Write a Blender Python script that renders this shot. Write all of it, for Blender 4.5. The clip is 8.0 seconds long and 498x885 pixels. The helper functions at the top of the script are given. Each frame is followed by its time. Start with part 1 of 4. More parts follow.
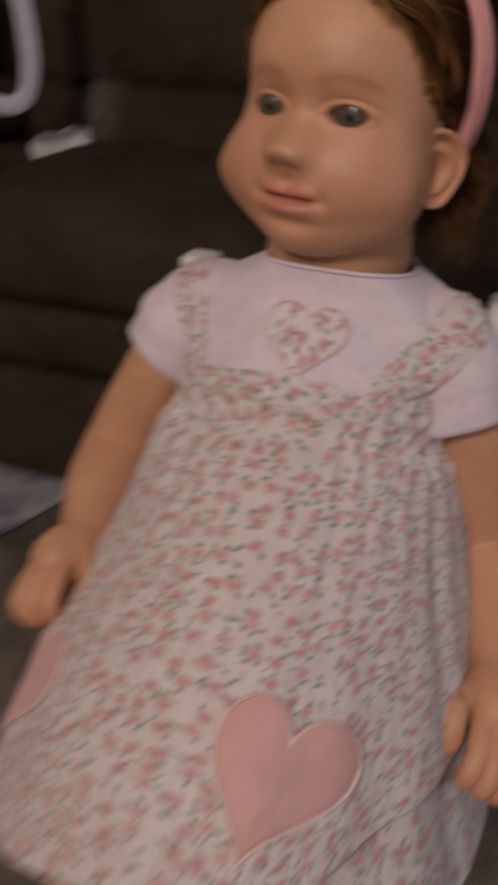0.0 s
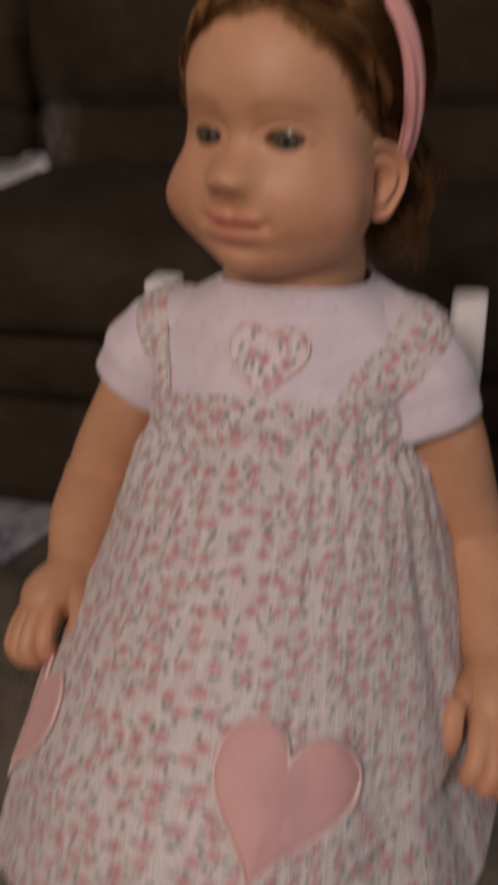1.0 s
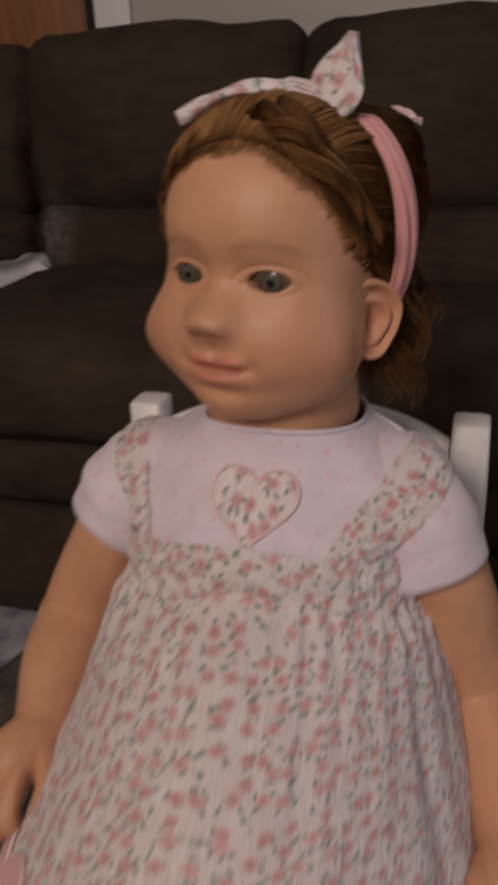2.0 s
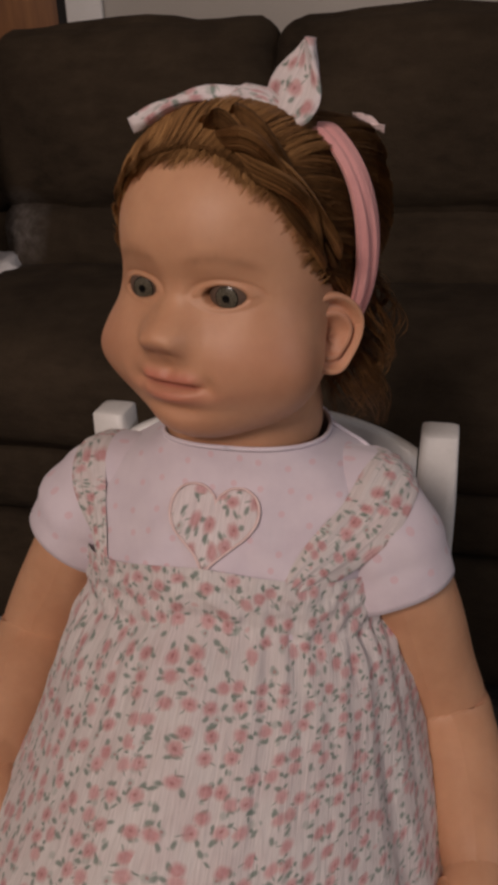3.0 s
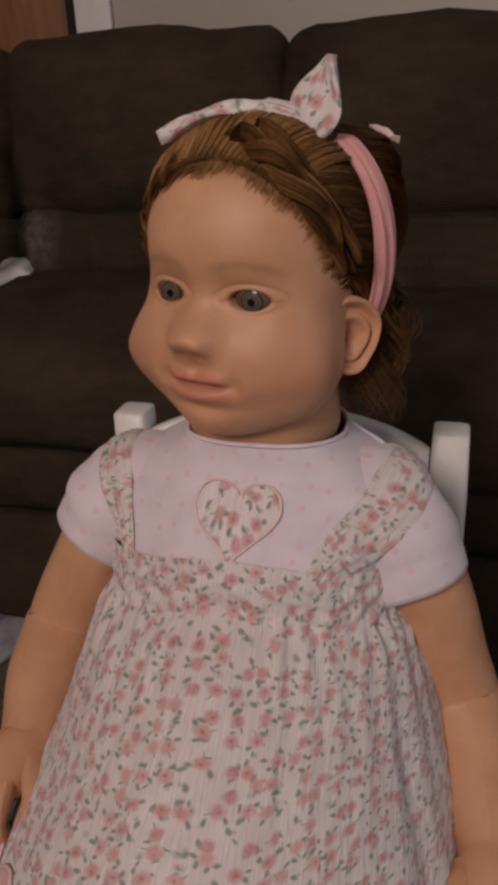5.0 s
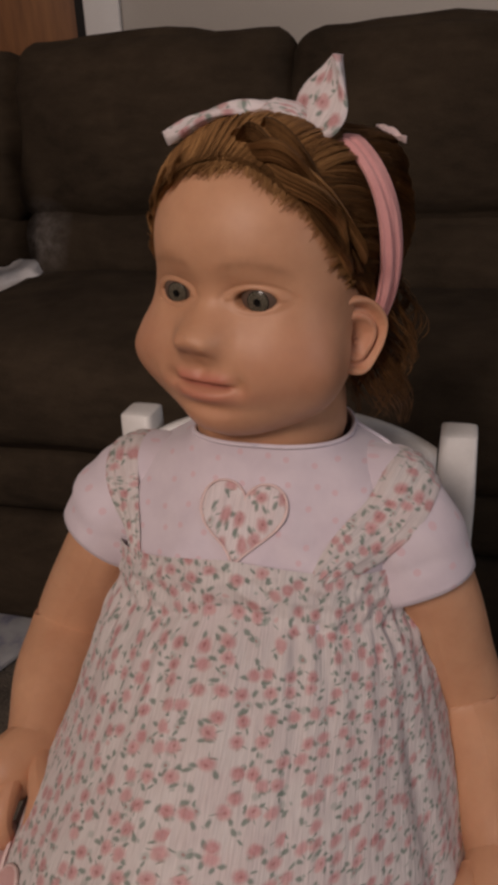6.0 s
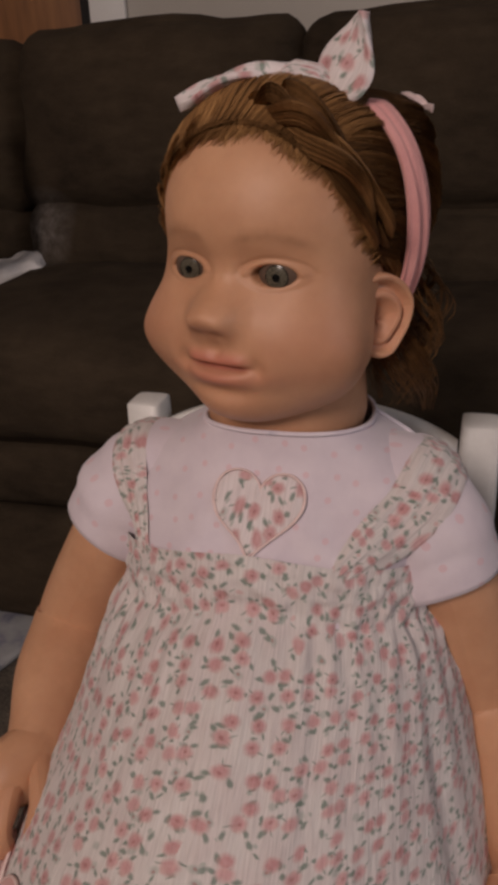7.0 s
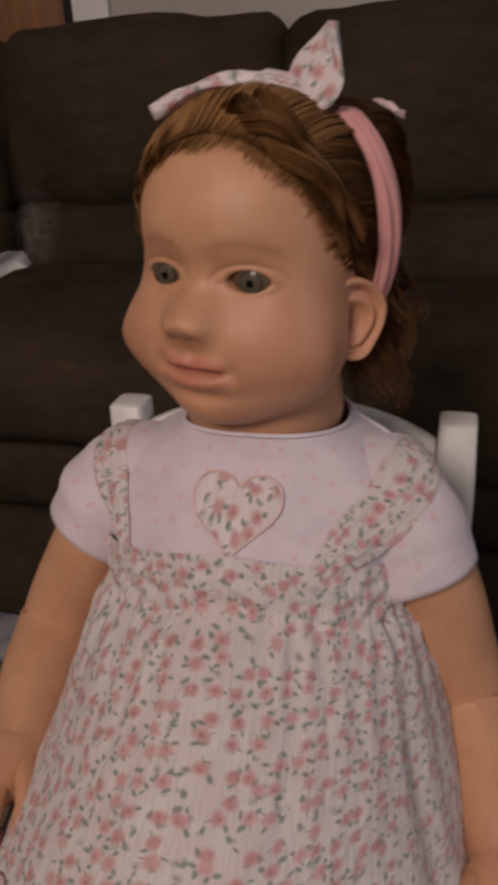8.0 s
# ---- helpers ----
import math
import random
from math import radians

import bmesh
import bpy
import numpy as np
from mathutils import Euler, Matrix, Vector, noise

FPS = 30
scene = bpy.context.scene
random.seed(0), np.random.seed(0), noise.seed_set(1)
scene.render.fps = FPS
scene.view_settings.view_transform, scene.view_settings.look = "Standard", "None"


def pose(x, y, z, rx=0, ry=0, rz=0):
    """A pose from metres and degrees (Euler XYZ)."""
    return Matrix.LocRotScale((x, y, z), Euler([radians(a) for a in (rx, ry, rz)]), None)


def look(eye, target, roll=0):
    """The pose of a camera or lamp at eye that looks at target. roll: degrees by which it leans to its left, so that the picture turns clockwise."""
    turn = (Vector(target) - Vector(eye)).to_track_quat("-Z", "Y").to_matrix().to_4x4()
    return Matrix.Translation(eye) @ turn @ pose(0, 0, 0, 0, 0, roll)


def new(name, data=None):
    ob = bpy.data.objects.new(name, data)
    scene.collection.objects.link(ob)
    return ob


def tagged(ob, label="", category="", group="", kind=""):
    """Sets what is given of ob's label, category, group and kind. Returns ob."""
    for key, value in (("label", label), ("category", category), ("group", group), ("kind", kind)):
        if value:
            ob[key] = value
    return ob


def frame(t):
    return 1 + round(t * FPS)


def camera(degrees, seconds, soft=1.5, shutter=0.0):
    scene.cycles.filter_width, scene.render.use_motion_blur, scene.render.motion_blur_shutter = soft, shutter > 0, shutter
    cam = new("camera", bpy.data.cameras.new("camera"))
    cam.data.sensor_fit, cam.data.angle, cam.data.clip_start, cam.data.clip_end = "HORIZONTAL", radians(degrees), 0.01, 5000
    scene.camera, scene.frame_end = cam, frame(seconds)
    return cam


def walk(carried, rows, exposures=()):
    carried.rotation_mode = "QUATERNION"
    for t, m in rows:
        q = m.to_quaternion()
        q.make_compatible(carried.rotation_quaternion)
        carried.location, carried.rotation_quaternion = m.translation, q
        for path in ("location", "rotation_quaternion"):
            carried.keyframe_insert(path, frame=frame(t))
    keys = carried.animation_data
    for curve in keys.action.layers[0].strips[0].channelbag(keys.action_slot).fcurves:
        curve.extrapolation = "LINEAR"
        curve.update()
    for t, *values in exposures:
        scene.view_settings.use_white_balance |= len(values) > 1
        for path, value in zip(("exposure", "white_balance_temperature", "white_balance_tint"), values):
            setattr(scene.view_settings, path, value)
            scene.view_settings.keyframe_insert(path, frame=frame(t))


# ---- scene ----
from mathutils.bvhtree import BVHTree

cam = camera(35.0, 8.0, soft=4.5, shutter=1.0)
PATH = [
    (0, (0.104, -0.589, 0.743), (-0.391, 1.069, -0.26), 3.2),
    (0.034, (0.1065, -0.59, 0.749), (-0.411, 1.049, -0.274), 2.75),
    (0.1, (0.107, -0.59, 0.75), (-0.415, 1.045, -0.277), 2.7),
    (0.2, (0.11, -0.591, 0.75), (-0.444, 1.027, -0.286), 2.3),
    (0.4, (0.104, -0.59, 0.752), (-0.444, 1.023, -0.295), 1.1),
    (0.5, (0.108, -0.591, 0.752), (-0.457, 1.023, -0.286), 0.3),
    (0.7, (0.107, -0.588, 0.75), (-0.426, 1.039, -0.285), 0.6),
    (0.8, (0.101, -0.581, 0.754), (-0.377, 1.052, -0.297), -0.2),
    (0.9, (0.117, -0.583, 0.765), (-0.383, 1.039, -0.293), -1.9),
    (1, (0.116, -0.581, 0.758), (-0.368, 1.077, -0.249), -2.3),
    (1.3, (0.116, -0.587, 0.762), (-0.363, 1.128, -0.148), -0.6),
    (1.5, (0.12, -0.565, 0.771), (-0.395, 1.168, -0.084), -2.0),
    (2, (0.114, -0.529, 0.776), (-0.4, 1.214, -0.06), -2.4),
    (2.2, (0.114, -0.503, 0.77), (-0.336, 1.248, -0.086), -2.2),
    (3.3, (0.123, -0.518, 0.784), (-0.348, 1.231, -0.064), -2.0),
    (3.5, (0.118, -0.525, 0.783), (-0.321, 1.233, -0.063), -1.9),
    (4, (0.117, -0.534, 0.789), (-0.341, 1.222, -0.052), -2.1),
    (4.5, (0.117, -0.537, 0.788), (-0.349, 1.218, -0.05), -2.1),
    (5, (0.116, -0.53, 0.786), (-0.36, 1.221, -0.054), -2.3),
    (6.5, (0.118, -0.529, 0.784), (-0.386, 1.217, -0.05), -2.5),
    (7, (0.105, -0.512, 0.769), (-0.399, 1.233, -0.067), -2.4),
    (7.5, (0.102, -0.51, 0.768), (-0.401, 1.234, -0.071), -2.3),
    (8, (0.113, -0.515, 0.775), (-0.367, 1.231, -0.073), -2.7),
]
walk(cam, [(t, look(eye, target, roll)) for t, eye, target, roll in PATH])

# ---------- light: closed room; warm key and cool side fill added, their lamp and window unseen ---------
world = bpy.data.worlds.new("world")
scene.world = world
world.use_nodes = True
world.node_tree.nodes["Background"].inputs[0].default_value = (0.5, 0.55, 0.65, 1)
world.node_tree.nodes["Background"].inputs[1].default_value = 0.02


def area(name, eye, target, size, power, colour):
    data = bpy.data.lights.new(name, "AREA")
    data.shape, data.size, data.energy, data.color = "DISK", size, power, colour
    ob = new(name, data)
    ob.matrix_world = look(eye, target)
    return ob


area("added_key_light", (-0.40, -2.2, 1.98), (0.0, -0.1, 0.58), 0.62, 31, (1.0, 0.815, 0.73))
# cool fill from the right; the window round it is unseen and added
area("cool_side_fill", (2.33, -0.9, 1.35), (0.0, -0.2, 0.6), 0.9, 7.0, (0.84, 0.87, 1.0))
scene.view_settings.exposure = 0.0


# ---------- materials ----------
def material(name):
    m = bpy.data.materials.new(name)
    m.use_nodes = True
    nt = m.node_tree
    return m, nt, nt.nodes["Principled BSDF"]


def node(nt, kind, **values):
    n = nt.nodes.new(kind)
    for key, value in values.items():
        n.inputs[key.replace("_", " ")].default_value = value
    return n


def ramp(nt, source, stops):
    n = nt.nodes.new("ShaderNodeValToRGB")
    e = n.color_ramp.elements
    while len(e) < len(stops):
        e.new(0.5)
    for item, (at, col) in zip(e, stops):
        item.position, item.color = at, (*col, 1)
    nt.links.new(source, n.inputs[0])
    return n.outputs[0]


def mix(nt, factor, a, b, mode="MIX"):
    n = nt.nodes.new("ShaderNodeMix")
    n.data_type, n.blend_type = "RGBA", mode
    for socket, value in ((n.inputs[0], factor), (n.inputs[6], a), (n.inputs[7], b)):
        if isinstance(value, (int, float)):
            socket.default_value = value
        elif isinstance(value, tuple):
            socket.default_value = (*value, 1)
        else:
            nt.links.new(value, socket)
    return n.outputs[2]


def calc(nt, op, a, b=0.0, c=0.0):
    n = nt.nodes.new("ShaderNodeMath")
    n.operation = op
    for socket, value in zip(n.inputs, (a, b, c)):
        if isinstance(value, (int, float)):
            socket.default_value = value
        else:
            nt.links.new(value, socket)
    return n.outputs[0]


def bump(nt, bsdf, height, strength, distance):
    n = node(nt, "ShaderNodeBump", Strength=strength, Distance=distance)
    nt.links.new(height, n.inputs["Height"])
    nt.links.new(n.outputs[0], bsdf.inputs["Normal"])


def coords(nt, kind="Object", scale=(1, 1, 1), turn=0.0):
    tex = nt.nodes.new("ShaderNodeTexCoord")
    m = nt.nodes.new("ShaderNodeMapping")
    m.inputs["Scale"].default_value = scale
    m.inputs["Rotation"].default_value = (0, 0, turn)
    nt.links.new(tex.outputs[kind], m.inputs[0])
    return m.outputs[0]


def noise_tex(nt, vector, scale, detail=4.0, rough=0.55):
    n = node(nt, "ShaderNodeTexNoise", Scale=scale, Detail=detail, Roughness=rough)
    nt.links.new(vector, n.inputs["Vector"])
    return n.outputs[0]


def mottled(name, dark, light, scale, rough=0.8, fine=300.0, relief=0.3, depth=0.001, sheen=0.0, stretch=(1, 1, 1)):
    """A surface with broad blotches and fine grain."""
    m, nt, b = material(name)
    v = coords(nt, "Object", stretch)
    broad, grain = noise_tex(nt, v, scale), noise_tex(nt, v, fine, 3.0)
    both = calc(nt, "ADD", calc(nt, "MULTIPLY", broad, 0.65), calc(nt, "MULTIPLY", grain, 0.35))
    nt.links.new(ramp(nt, both, [(0.35, dark), (0.65, light)]), b.inputs["Base Color"])
    b.inputs["Roughness"].default_value = rough
    b.inputs["Sheen Weight"].default_value = sheen
    bump(nt, b, grain, relief, depth)
    return m


def floral(name, base=(0.690, 0.640, 0.625)):
    """Cream crinkled cotton printed with small pink roses, each with two grey-green leaves and a stem, and loose leaves between."""
    m, nt, b = material(name)
    uv = coords(nt, "UV")

    def vec(op, a, c, d=None):
        n = nt.nodes.new("ShaderNodeVectorMath")
        n.operation = op
        for socket, value in zip(n.inputs, (a, c, d)):
            if isinstance(value, tuple):
                socket.default_value = value
            elif value is not None:
                nt.links.new(value, socket)
        return n.outputs[0]

    wob = node(nt, "ShaderNodeTexNoise", Scale=260.0, Detail=2.0)
    nt.links.new(uv, wob.inputs["Vector"])
    v = vec("MULTIPLY_ADD", wob.outputs["Color"], (0.0020, 0.0020, 0), uv)

    def cells(scale, seed, randomness=0.8):
        """Local place in each cell, turned at random, with three random values."""
        at = vec("ADD", v, (seed, seed * 0.37, 0.0))
        vo = node(nt, "ShaderNodeTexVoronoi", Scale=scale, Randomness=randomness)
        vo.voronoi_dimensions = "2D"
        nt.links.new(at, vo.inputs["Vector"])
        sep = nt.nodes.new("ShaderNodeSeparateColor")
        nt.links.new(vo.outputs["Color"], sep.inputs[0])
        turn = nt.nodes.new("ShaderNodeVectorRotate")
        turn.rotation_type = "Z_AXIS"
        nt.links.new(vec("SUBTRACT", at, vo.outputs["Position"]), turn.inputs["Vector"])
        nt.links.new(calc(nt, "MULTIPLY", sep.outputs[2], 6.283), turn.inputs["Angle"])
        return turn.outputs[0], sep.outputs[0], sep.outputs[1]

    def blot(local, x, y, rx, ry):
        """How far from an oval's middle: 1 at its rim."""
        n = nt.nodes.new("ShaderNodeVectorMath")
        n.operation = "LENGTH"
        nt.links.new(vec("MULTIPLY", vec("SUBTRACT", local, (x, y, 0.0)), (1 / rx, 1 / ry, 0.0)), n.inputs[0])
        return n.outputs["Value"]

    def lay(colour, dist, tone, gate=None, low=0.0, high=2.0, weight=0.86, edge=0.52):
        soft = node(nt, "ShaderNodeMapRange")
        nt.links.new(dist, soft.inputs[0])
        soft.inputs[1].default_value, soft.inputs[2].default_value = edge, 1.12
        soft.inputs[3].default_value, soft.inputs[4].default_value = weight, 0.0
        f = soft.outputs[0]
        if gate is not None:
            f = calc(nt, "MULTIPLY", f, calc(nt, "MULTIPLY", calc(nt, "GREATER_THAN", gate, low), calc(nt, "LESS_THAN", gate, high)))
        return mix(nt, f, colour, tone)

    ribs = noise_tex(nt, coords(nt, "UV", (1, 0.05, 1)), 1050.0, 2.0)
    crinkle = noise_tex(nt, coords(nt, "UV", (1, 0.10, 1)), 230.0, 3.0)
    weave = noise_tex(nt, uv, 45.0, 3.0)
    colour = ramp(nt, weave, [(0.34, (base[0] * 0.95, base[1] * 0.90, base[2] * 0.91)), (0.62, base)])
    green, pale = (0.190, 0.245, 0.208), (0.42, 0.44, 0.41)
    here, r, g = cells(102.0, 3.1, 0.95)
    colour = lay(colour, blot(here, 0, 0, 0.0025, 0.0014), green, r, 0.12, 0.92)
    colour = lay(colour, blot(here, 0.0016, 0.0018, 0.0014, 0.0009), pale, g, 0.40, 2.0)
    here, r, g = cells(74.0, 9.3, 0.9)
    colour = lay(colour, blot(here, 0, 0, 0.0024, 0.0021), pale, r, 0.30, 0.80, 0.7)
    colour = lay(colour, blot(here, 0.0004, 0, 0.0009, 0.0009), (0.42, 0.25, 0.24), r, 0.40, 0.75)
    colour = lay(colour, blot(here, 0.0032, 0.0010, 0.0020, 0.0008), green, g, 0.25, 2.0)
    here, r, g = cells(86.0, 0.0, 0.75)
    colour = lay(colour, blot(here, -0.0006, -0.0040, 0.0005, 0.0022), green, g, 0.30, 2.0, 0.65)
    colour = lay(colour, blot(here, 0.0048, 0.0014, 0.0022, 0.0013), green, r, 0.20, 0.92)
    colour = lay(colour, blot(here, -0.0026, 0.0040, 0.0011, 0.0018), green, g, 0.50, 2.0)
    rose = mix(nt, g, (0.50, 0.205, 0.215), (0.61, 0.335, 0.345))
    petals = node(nt, "ShaderNodeTexVoronoi", Scale=620.0)
    nt.links.new(uv, petals.inputs["Vector"])
    rose = mix(nt, calc(nt, "MULTIPLY", petals.outputs["Distance"], 0.5), rose, (0.66, 0.42, 0.41))
    colour = lay(colour, blot(here, 0, 0, 0.0040, 0.0037), rose, r, 0.16, 2.0, 0.90)
    colour = lay(colour, blot(here, 0.0003, 0.0003, 0.0011, 0.0010), (0.36, 0.14, 0.14), r, 0.30, 0.80, 0.6)
    colour = lay(colour, blot(here, 0.0018, -0.0018, 0.0017, 0.0014), (0.64, 0.40, 0.39), g, 0.5, 2.0, 0.7)
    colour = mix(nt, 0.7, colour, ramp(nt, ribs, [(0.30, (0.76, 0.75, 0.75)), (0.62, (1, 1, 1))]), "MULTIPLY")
    nt.links.new(colour, b.inputs["Base Color"])
    b.inputs["Roughness"].default_value = 0.92
    b.inputs["Sheen Weight"].default_value = 0.15
    bump(nt, b, calc(nt, "ADD", calc(nt, "MULTIPLY", ribs, 0.5), crinkle), 0.55, 0.0022)
    return m


def dotted(name):
    """Pale lilac jersey with faint small pink dots."""
    m, nt, b = material(name)
    uv = coords(nt, "UV")
    vo = node(nt, "ShaderNodeTexVoronoi", Scale=62.0, Randomness=0.45)
    vo.voronoi_dimensions = "2D"
    nt.links.new(uv, vo.inputs["Vector"])
    dot = calc(nt, "LESS_THAN", vo.outputs["Distance"], 0.12)
    cloth = ramp(nt, noise_tex(nt, uv, 45.0), [(0.3, (0.62, 0.54, 0.60)), (0.7, (0.70, 0.62, 0.67))])
    nt.links.new(mix(nt, calc(nt, "MULTIPLY", dot, 0.6), cloth, (0.68, 0.44, 0.48)), b.inputs["Base Color"])
    b.inputs["Roughness"].default_value = 0.85
    b.inputs["Sheen Weight"].default_value = 0.25
    bump(nt, b, noise_tex(nt, coords(nt, "UV", (1, 0.4, 1)), 1300.0, 2.0), 0.25, 0.0006)
    return m


def vinyl():
    """Painted doll vinyl; the paint attribute holds lip and cheek tint (red), and eyebrow, hairline and elbow crease
    tint plus painted shade in lids, mouth gap, nostrils and ear hollow (green).
    """
    m, nt, b = material("doll_vinyl")
    v = coords(nt)
    skin = ramp(nt, noise_tex(nt, v, 38.0, 5.0, 0.6), [(0.3, (0.500, 0.258, 0.148)), (0.7, (0.595, 0.326, 0.193))])
    paint = nt.nodes.new("ShaderNodeAttribute")
    paint.attribute_name = "paint"
    sep = nt.nodes.new("ShaderNodeSeparateColor")
    nt.links.new(paint.outputs["Color"], sep.inputs[0])
    skin = mix(nt, sep.outputs[0], skin, (0.50, 0.155, 0.115))
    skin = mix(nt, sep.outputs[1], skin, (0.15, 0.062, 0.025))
    nt.links.new(skin, b.inputs["Base Color"])
    b.inputs["Roughness"].default_value = 0.5
    b.inputs["Specular IOR Level"].default_value = 0.4
    b.inputs["Subsurface Weight"].default_value = 0.12
    b.inputs["Subsurface Radius"].default_value = (0.004, 0.0018, 0.001)
    bump(nt, b, noise_tex(nt, v, 900.0, 2.0), 0.06, 0.0006)
    return m


def iris():
    m, nt, b = material("eye_iris")
    n = noise_tex(nt, coords(nt, "Object"), 1500.0, 2.0)
    nt.links.new(ramp(nt, n, [(0.35, (0.045, 0.039, 0.029)), (0.65, (0.135, 0.118, 0.086))]), b.inputs["Base Color"])
    b.inputs["Roughness"].default_value = 0.22
    b.inputs["Specular IOR Level"].default_value = 0.3
    return m


def plain(name, colour, rough=0.5, **more):
    m, nt, b = material(name)
    b.inputs["Base Color"].default_value = (*colour, 1)
    b.inputs["Roughness"].default_value = rough
    b.inputs["Specular IOR Level"].default_value = more.get("gloss", 0.5)
    return m


def hair_mat():
    m, nt, b = material("doll_hair")
    per = nt.nodes.new("ShaderNodeNewGeometry").outputs["Random Per Island"]
    n = noise_tex(nt, coords(nt), 260.0, 3.0)
    clump = nt.nodes.new("ShaderNodeAttribute")
    clump.attribute_name = "paint"
    sep = nt.nodes.new("ShaderNodeSeparateColor")
    nt.links.new(clump.outputs["Color"], sep.inputs[0])
    tone = calc(nt, "ADD", calc(nt, "MULTIPLY", sep.outputs[0], 0.5), calc(nt, "ADD", calc(nt, "MULTIPLY", per, 0.28), calc(nt, "MULTIPLY", n, 0.22)))
    nt.links.new(ramp(nt, tone, [(0.15, (0.095, 0.046, 0.018)), (0.50, (0.270, 0.135, 0.050)), (0.85, (0.46, 0.250, 0.100))]), b.inputs["Base Color"])
    b.inputs["Roughness"].default_value = 0.55
    b.inputs["Specular IOR Level"].default_value = 0.25
    return m


def argyle():
    m, nt, b = material("bag_cloth")
    v = coords(nt, "Object", (1, 1, 0.6), 0.0)
    ch = node(nt, "ShaderNodeTexChecker", Scale=26.0)
    mp = nt.nodes.new("ShaderNodeMapping")
    mp.inputs["Rotation"].default_value = (0, radians(45), 0)
    nt.links.new(v, mp.inputs[0])
    nt.links.new(mp.outputs[0], ch.inputs["Vector"])
    ch.inputs["Color1"].default_value, ch.inputs["Color2"].default_value = (0.72, 0.68, 0.78, 1), (0.50, 0.46, 0.58, 1)
    nt.links.new(ch.outputs[0], b.inputs["Base Color"])
    b.inputs["Roughness"].default_value = 0.8
    bump(nt, b, noise_tex(nt, v, 500.0), 0.3, 0.001)
    return m


def wood(name, dark, light, stretch=(9, 9, 0.8)):
    m, nt, b = material(name)
    v = coords(nt, "Object", stretch)
    g = noise_tex(nt, v, 6.0, 8.0, 0.65)
    nt.links.new(ramp(nt, g, [(0.3, dark), (0.7, light)]), b.inputs["Base Color"])
    b.inputs["Roughness"].default_value = 0.45
    bump(nt, b, g, 0.15, 0.001)
    return m


def rug_mat():
    m, nt, b = material("rug_pile")
    v = coords(nt)
    n = noise_tex(nt, v, 14.0, 3.0, 0.6)
    w = node(nt, "ShaderNodeTexVoronoi", Scale=11.0)
    nt.links.new(v, w.inputs["Vector"])
    tone = calc(nt, "ADD", calc(nt, "MULTIPLY", n, 0.75), calc(nt, "MULTIPLY", w.outputs["Distance"], 0.3))
    nt.links.new(ramp(nt, tone, [(0.38, (0.05, 0.055, 0.10)), (0.47, (0.21, 0.21, 0.27)), (0.52, (0.32, 0.32, 0.34)), (0.64, (0.40, 0.40, 0.41))]), b.inputs["Base Color"])
    b.inputs["Roughness"].default_value = 0.95
    bump(nt, b, noise_tex(nt, v, 400.0), 0.6, 0.003)
    return m


def sofa_cloth():
    """Dark brown brushed microfibre, with one pale rubbed smudge low on the back."""
    m, nt, b = material("brown_microfibre")
    v = coords(nt)
    broad, grain = noise_tex(nt, v, 6.0, 5.0, 0.6), noise_tex(nt, v, 500.0, 3.0)
    brushed = noise_tex(nt, coords(nt, "Object", (1, 1, 2.5)), 22.0, 4.0, 0.6)
    tone = calc(nt, "ADD", calc(nt, "MULTIPLY", broad, 0.5), calc(nt, "ADD", calc(nt, "MULTIPLY", brushed, 0.3), calc(nt, "MULTIPLY", grain, 0.2)))
    colour = ramp(nt, tone, [(0.36, (0.0230, 0.0163, 0.0106)), (0.64, (0.0600, 0.0430, 0.0276))])
    far = nt.nodes.new("ShaderNodeVectorMath")
    far.operation = "DISTANCE"
    nt.links.new(v, far.inputs[0])
    far.inputs[1].default_value = (-0.598, 0.72, 0.548)
    near = node(nt, "ShaderNodeMapRange")
    nt.links.new(far.outputs["Value"], near.inputs[0])
    near.inputs[1].default_value, near.inputs[2].default_value = 0.075, 0.01
    near.inputs[3].default_value, near.inputs[4].default_value = 0.0, 1.0
    spot = calc(nt, "MULTIPLY", near.outputs[0], calc(nt, "POWER", noise_tex(nt, v, 45.0, 4.0, 0.7), 2.0))
    nt.links.new(mix(nt, spot, colour, (0.42, 0.38, 0.36)), b.inputs["Base Color"])
    b.inputs["Roughness"].default_value = 1.0
    b.inputs["Specular IOR Level"].default_value = 0.15
    bump(nt, b, calc(nt, "ADD", calc(nt, "MULTIPLY", brushed, 1.0), calc(nt, "MULTIPLY", grain, 0.25)), 0.5, 0.004)
    return m


VINYL, HAIR, FLORAL, SHIRT = vinyl(), hair_mat(), floral("floral_cotton"), dotted("dotted_jersey")
FLORAL_WHITE = floral("white_floral_cotton", (0.77, 0.71, 0.71))
PINK = mottled("pink_jersey", (0.60, 0.345, 0.33), (0.68, 0.41, 0.39), 40.0, 0.85, 900.0, 0.25, 0.0006, 0.2)
BAND = mottled("pink_headband", (0.68, 0.30, 0.29), (0.78, 0.38, 0.36), 60.0, 0.8, 900.0, 0.25, 0.0006, 0.2)
TRIM = mottled("blush_stitching", (0.74, 0.55, 0.53), (0.82, 0.65, 0.62), 300.0, 0.7, 1500.0, 0.5, 0.001)
HEM = mottled("lilac_rib", (0.67, 0.59, 0.66), (0.74, 0.67, 0.73), 80.0, 0.85, 1200.0, 0.3, 0.0006, 0.2)
# eye white is coloured dark to hold the shade cast by the lids
SHADED_EYEWHITE, IRIS, PUPIL = plain("shaded_eye_white", (0.12, 0.080, 0.060), 0.5, gloss=0.05), iris(), plain("eye_pupil", (0.006, 0.006, 0.006), 0.2, gloss=0.3)
SOFA = sofa_cloth()
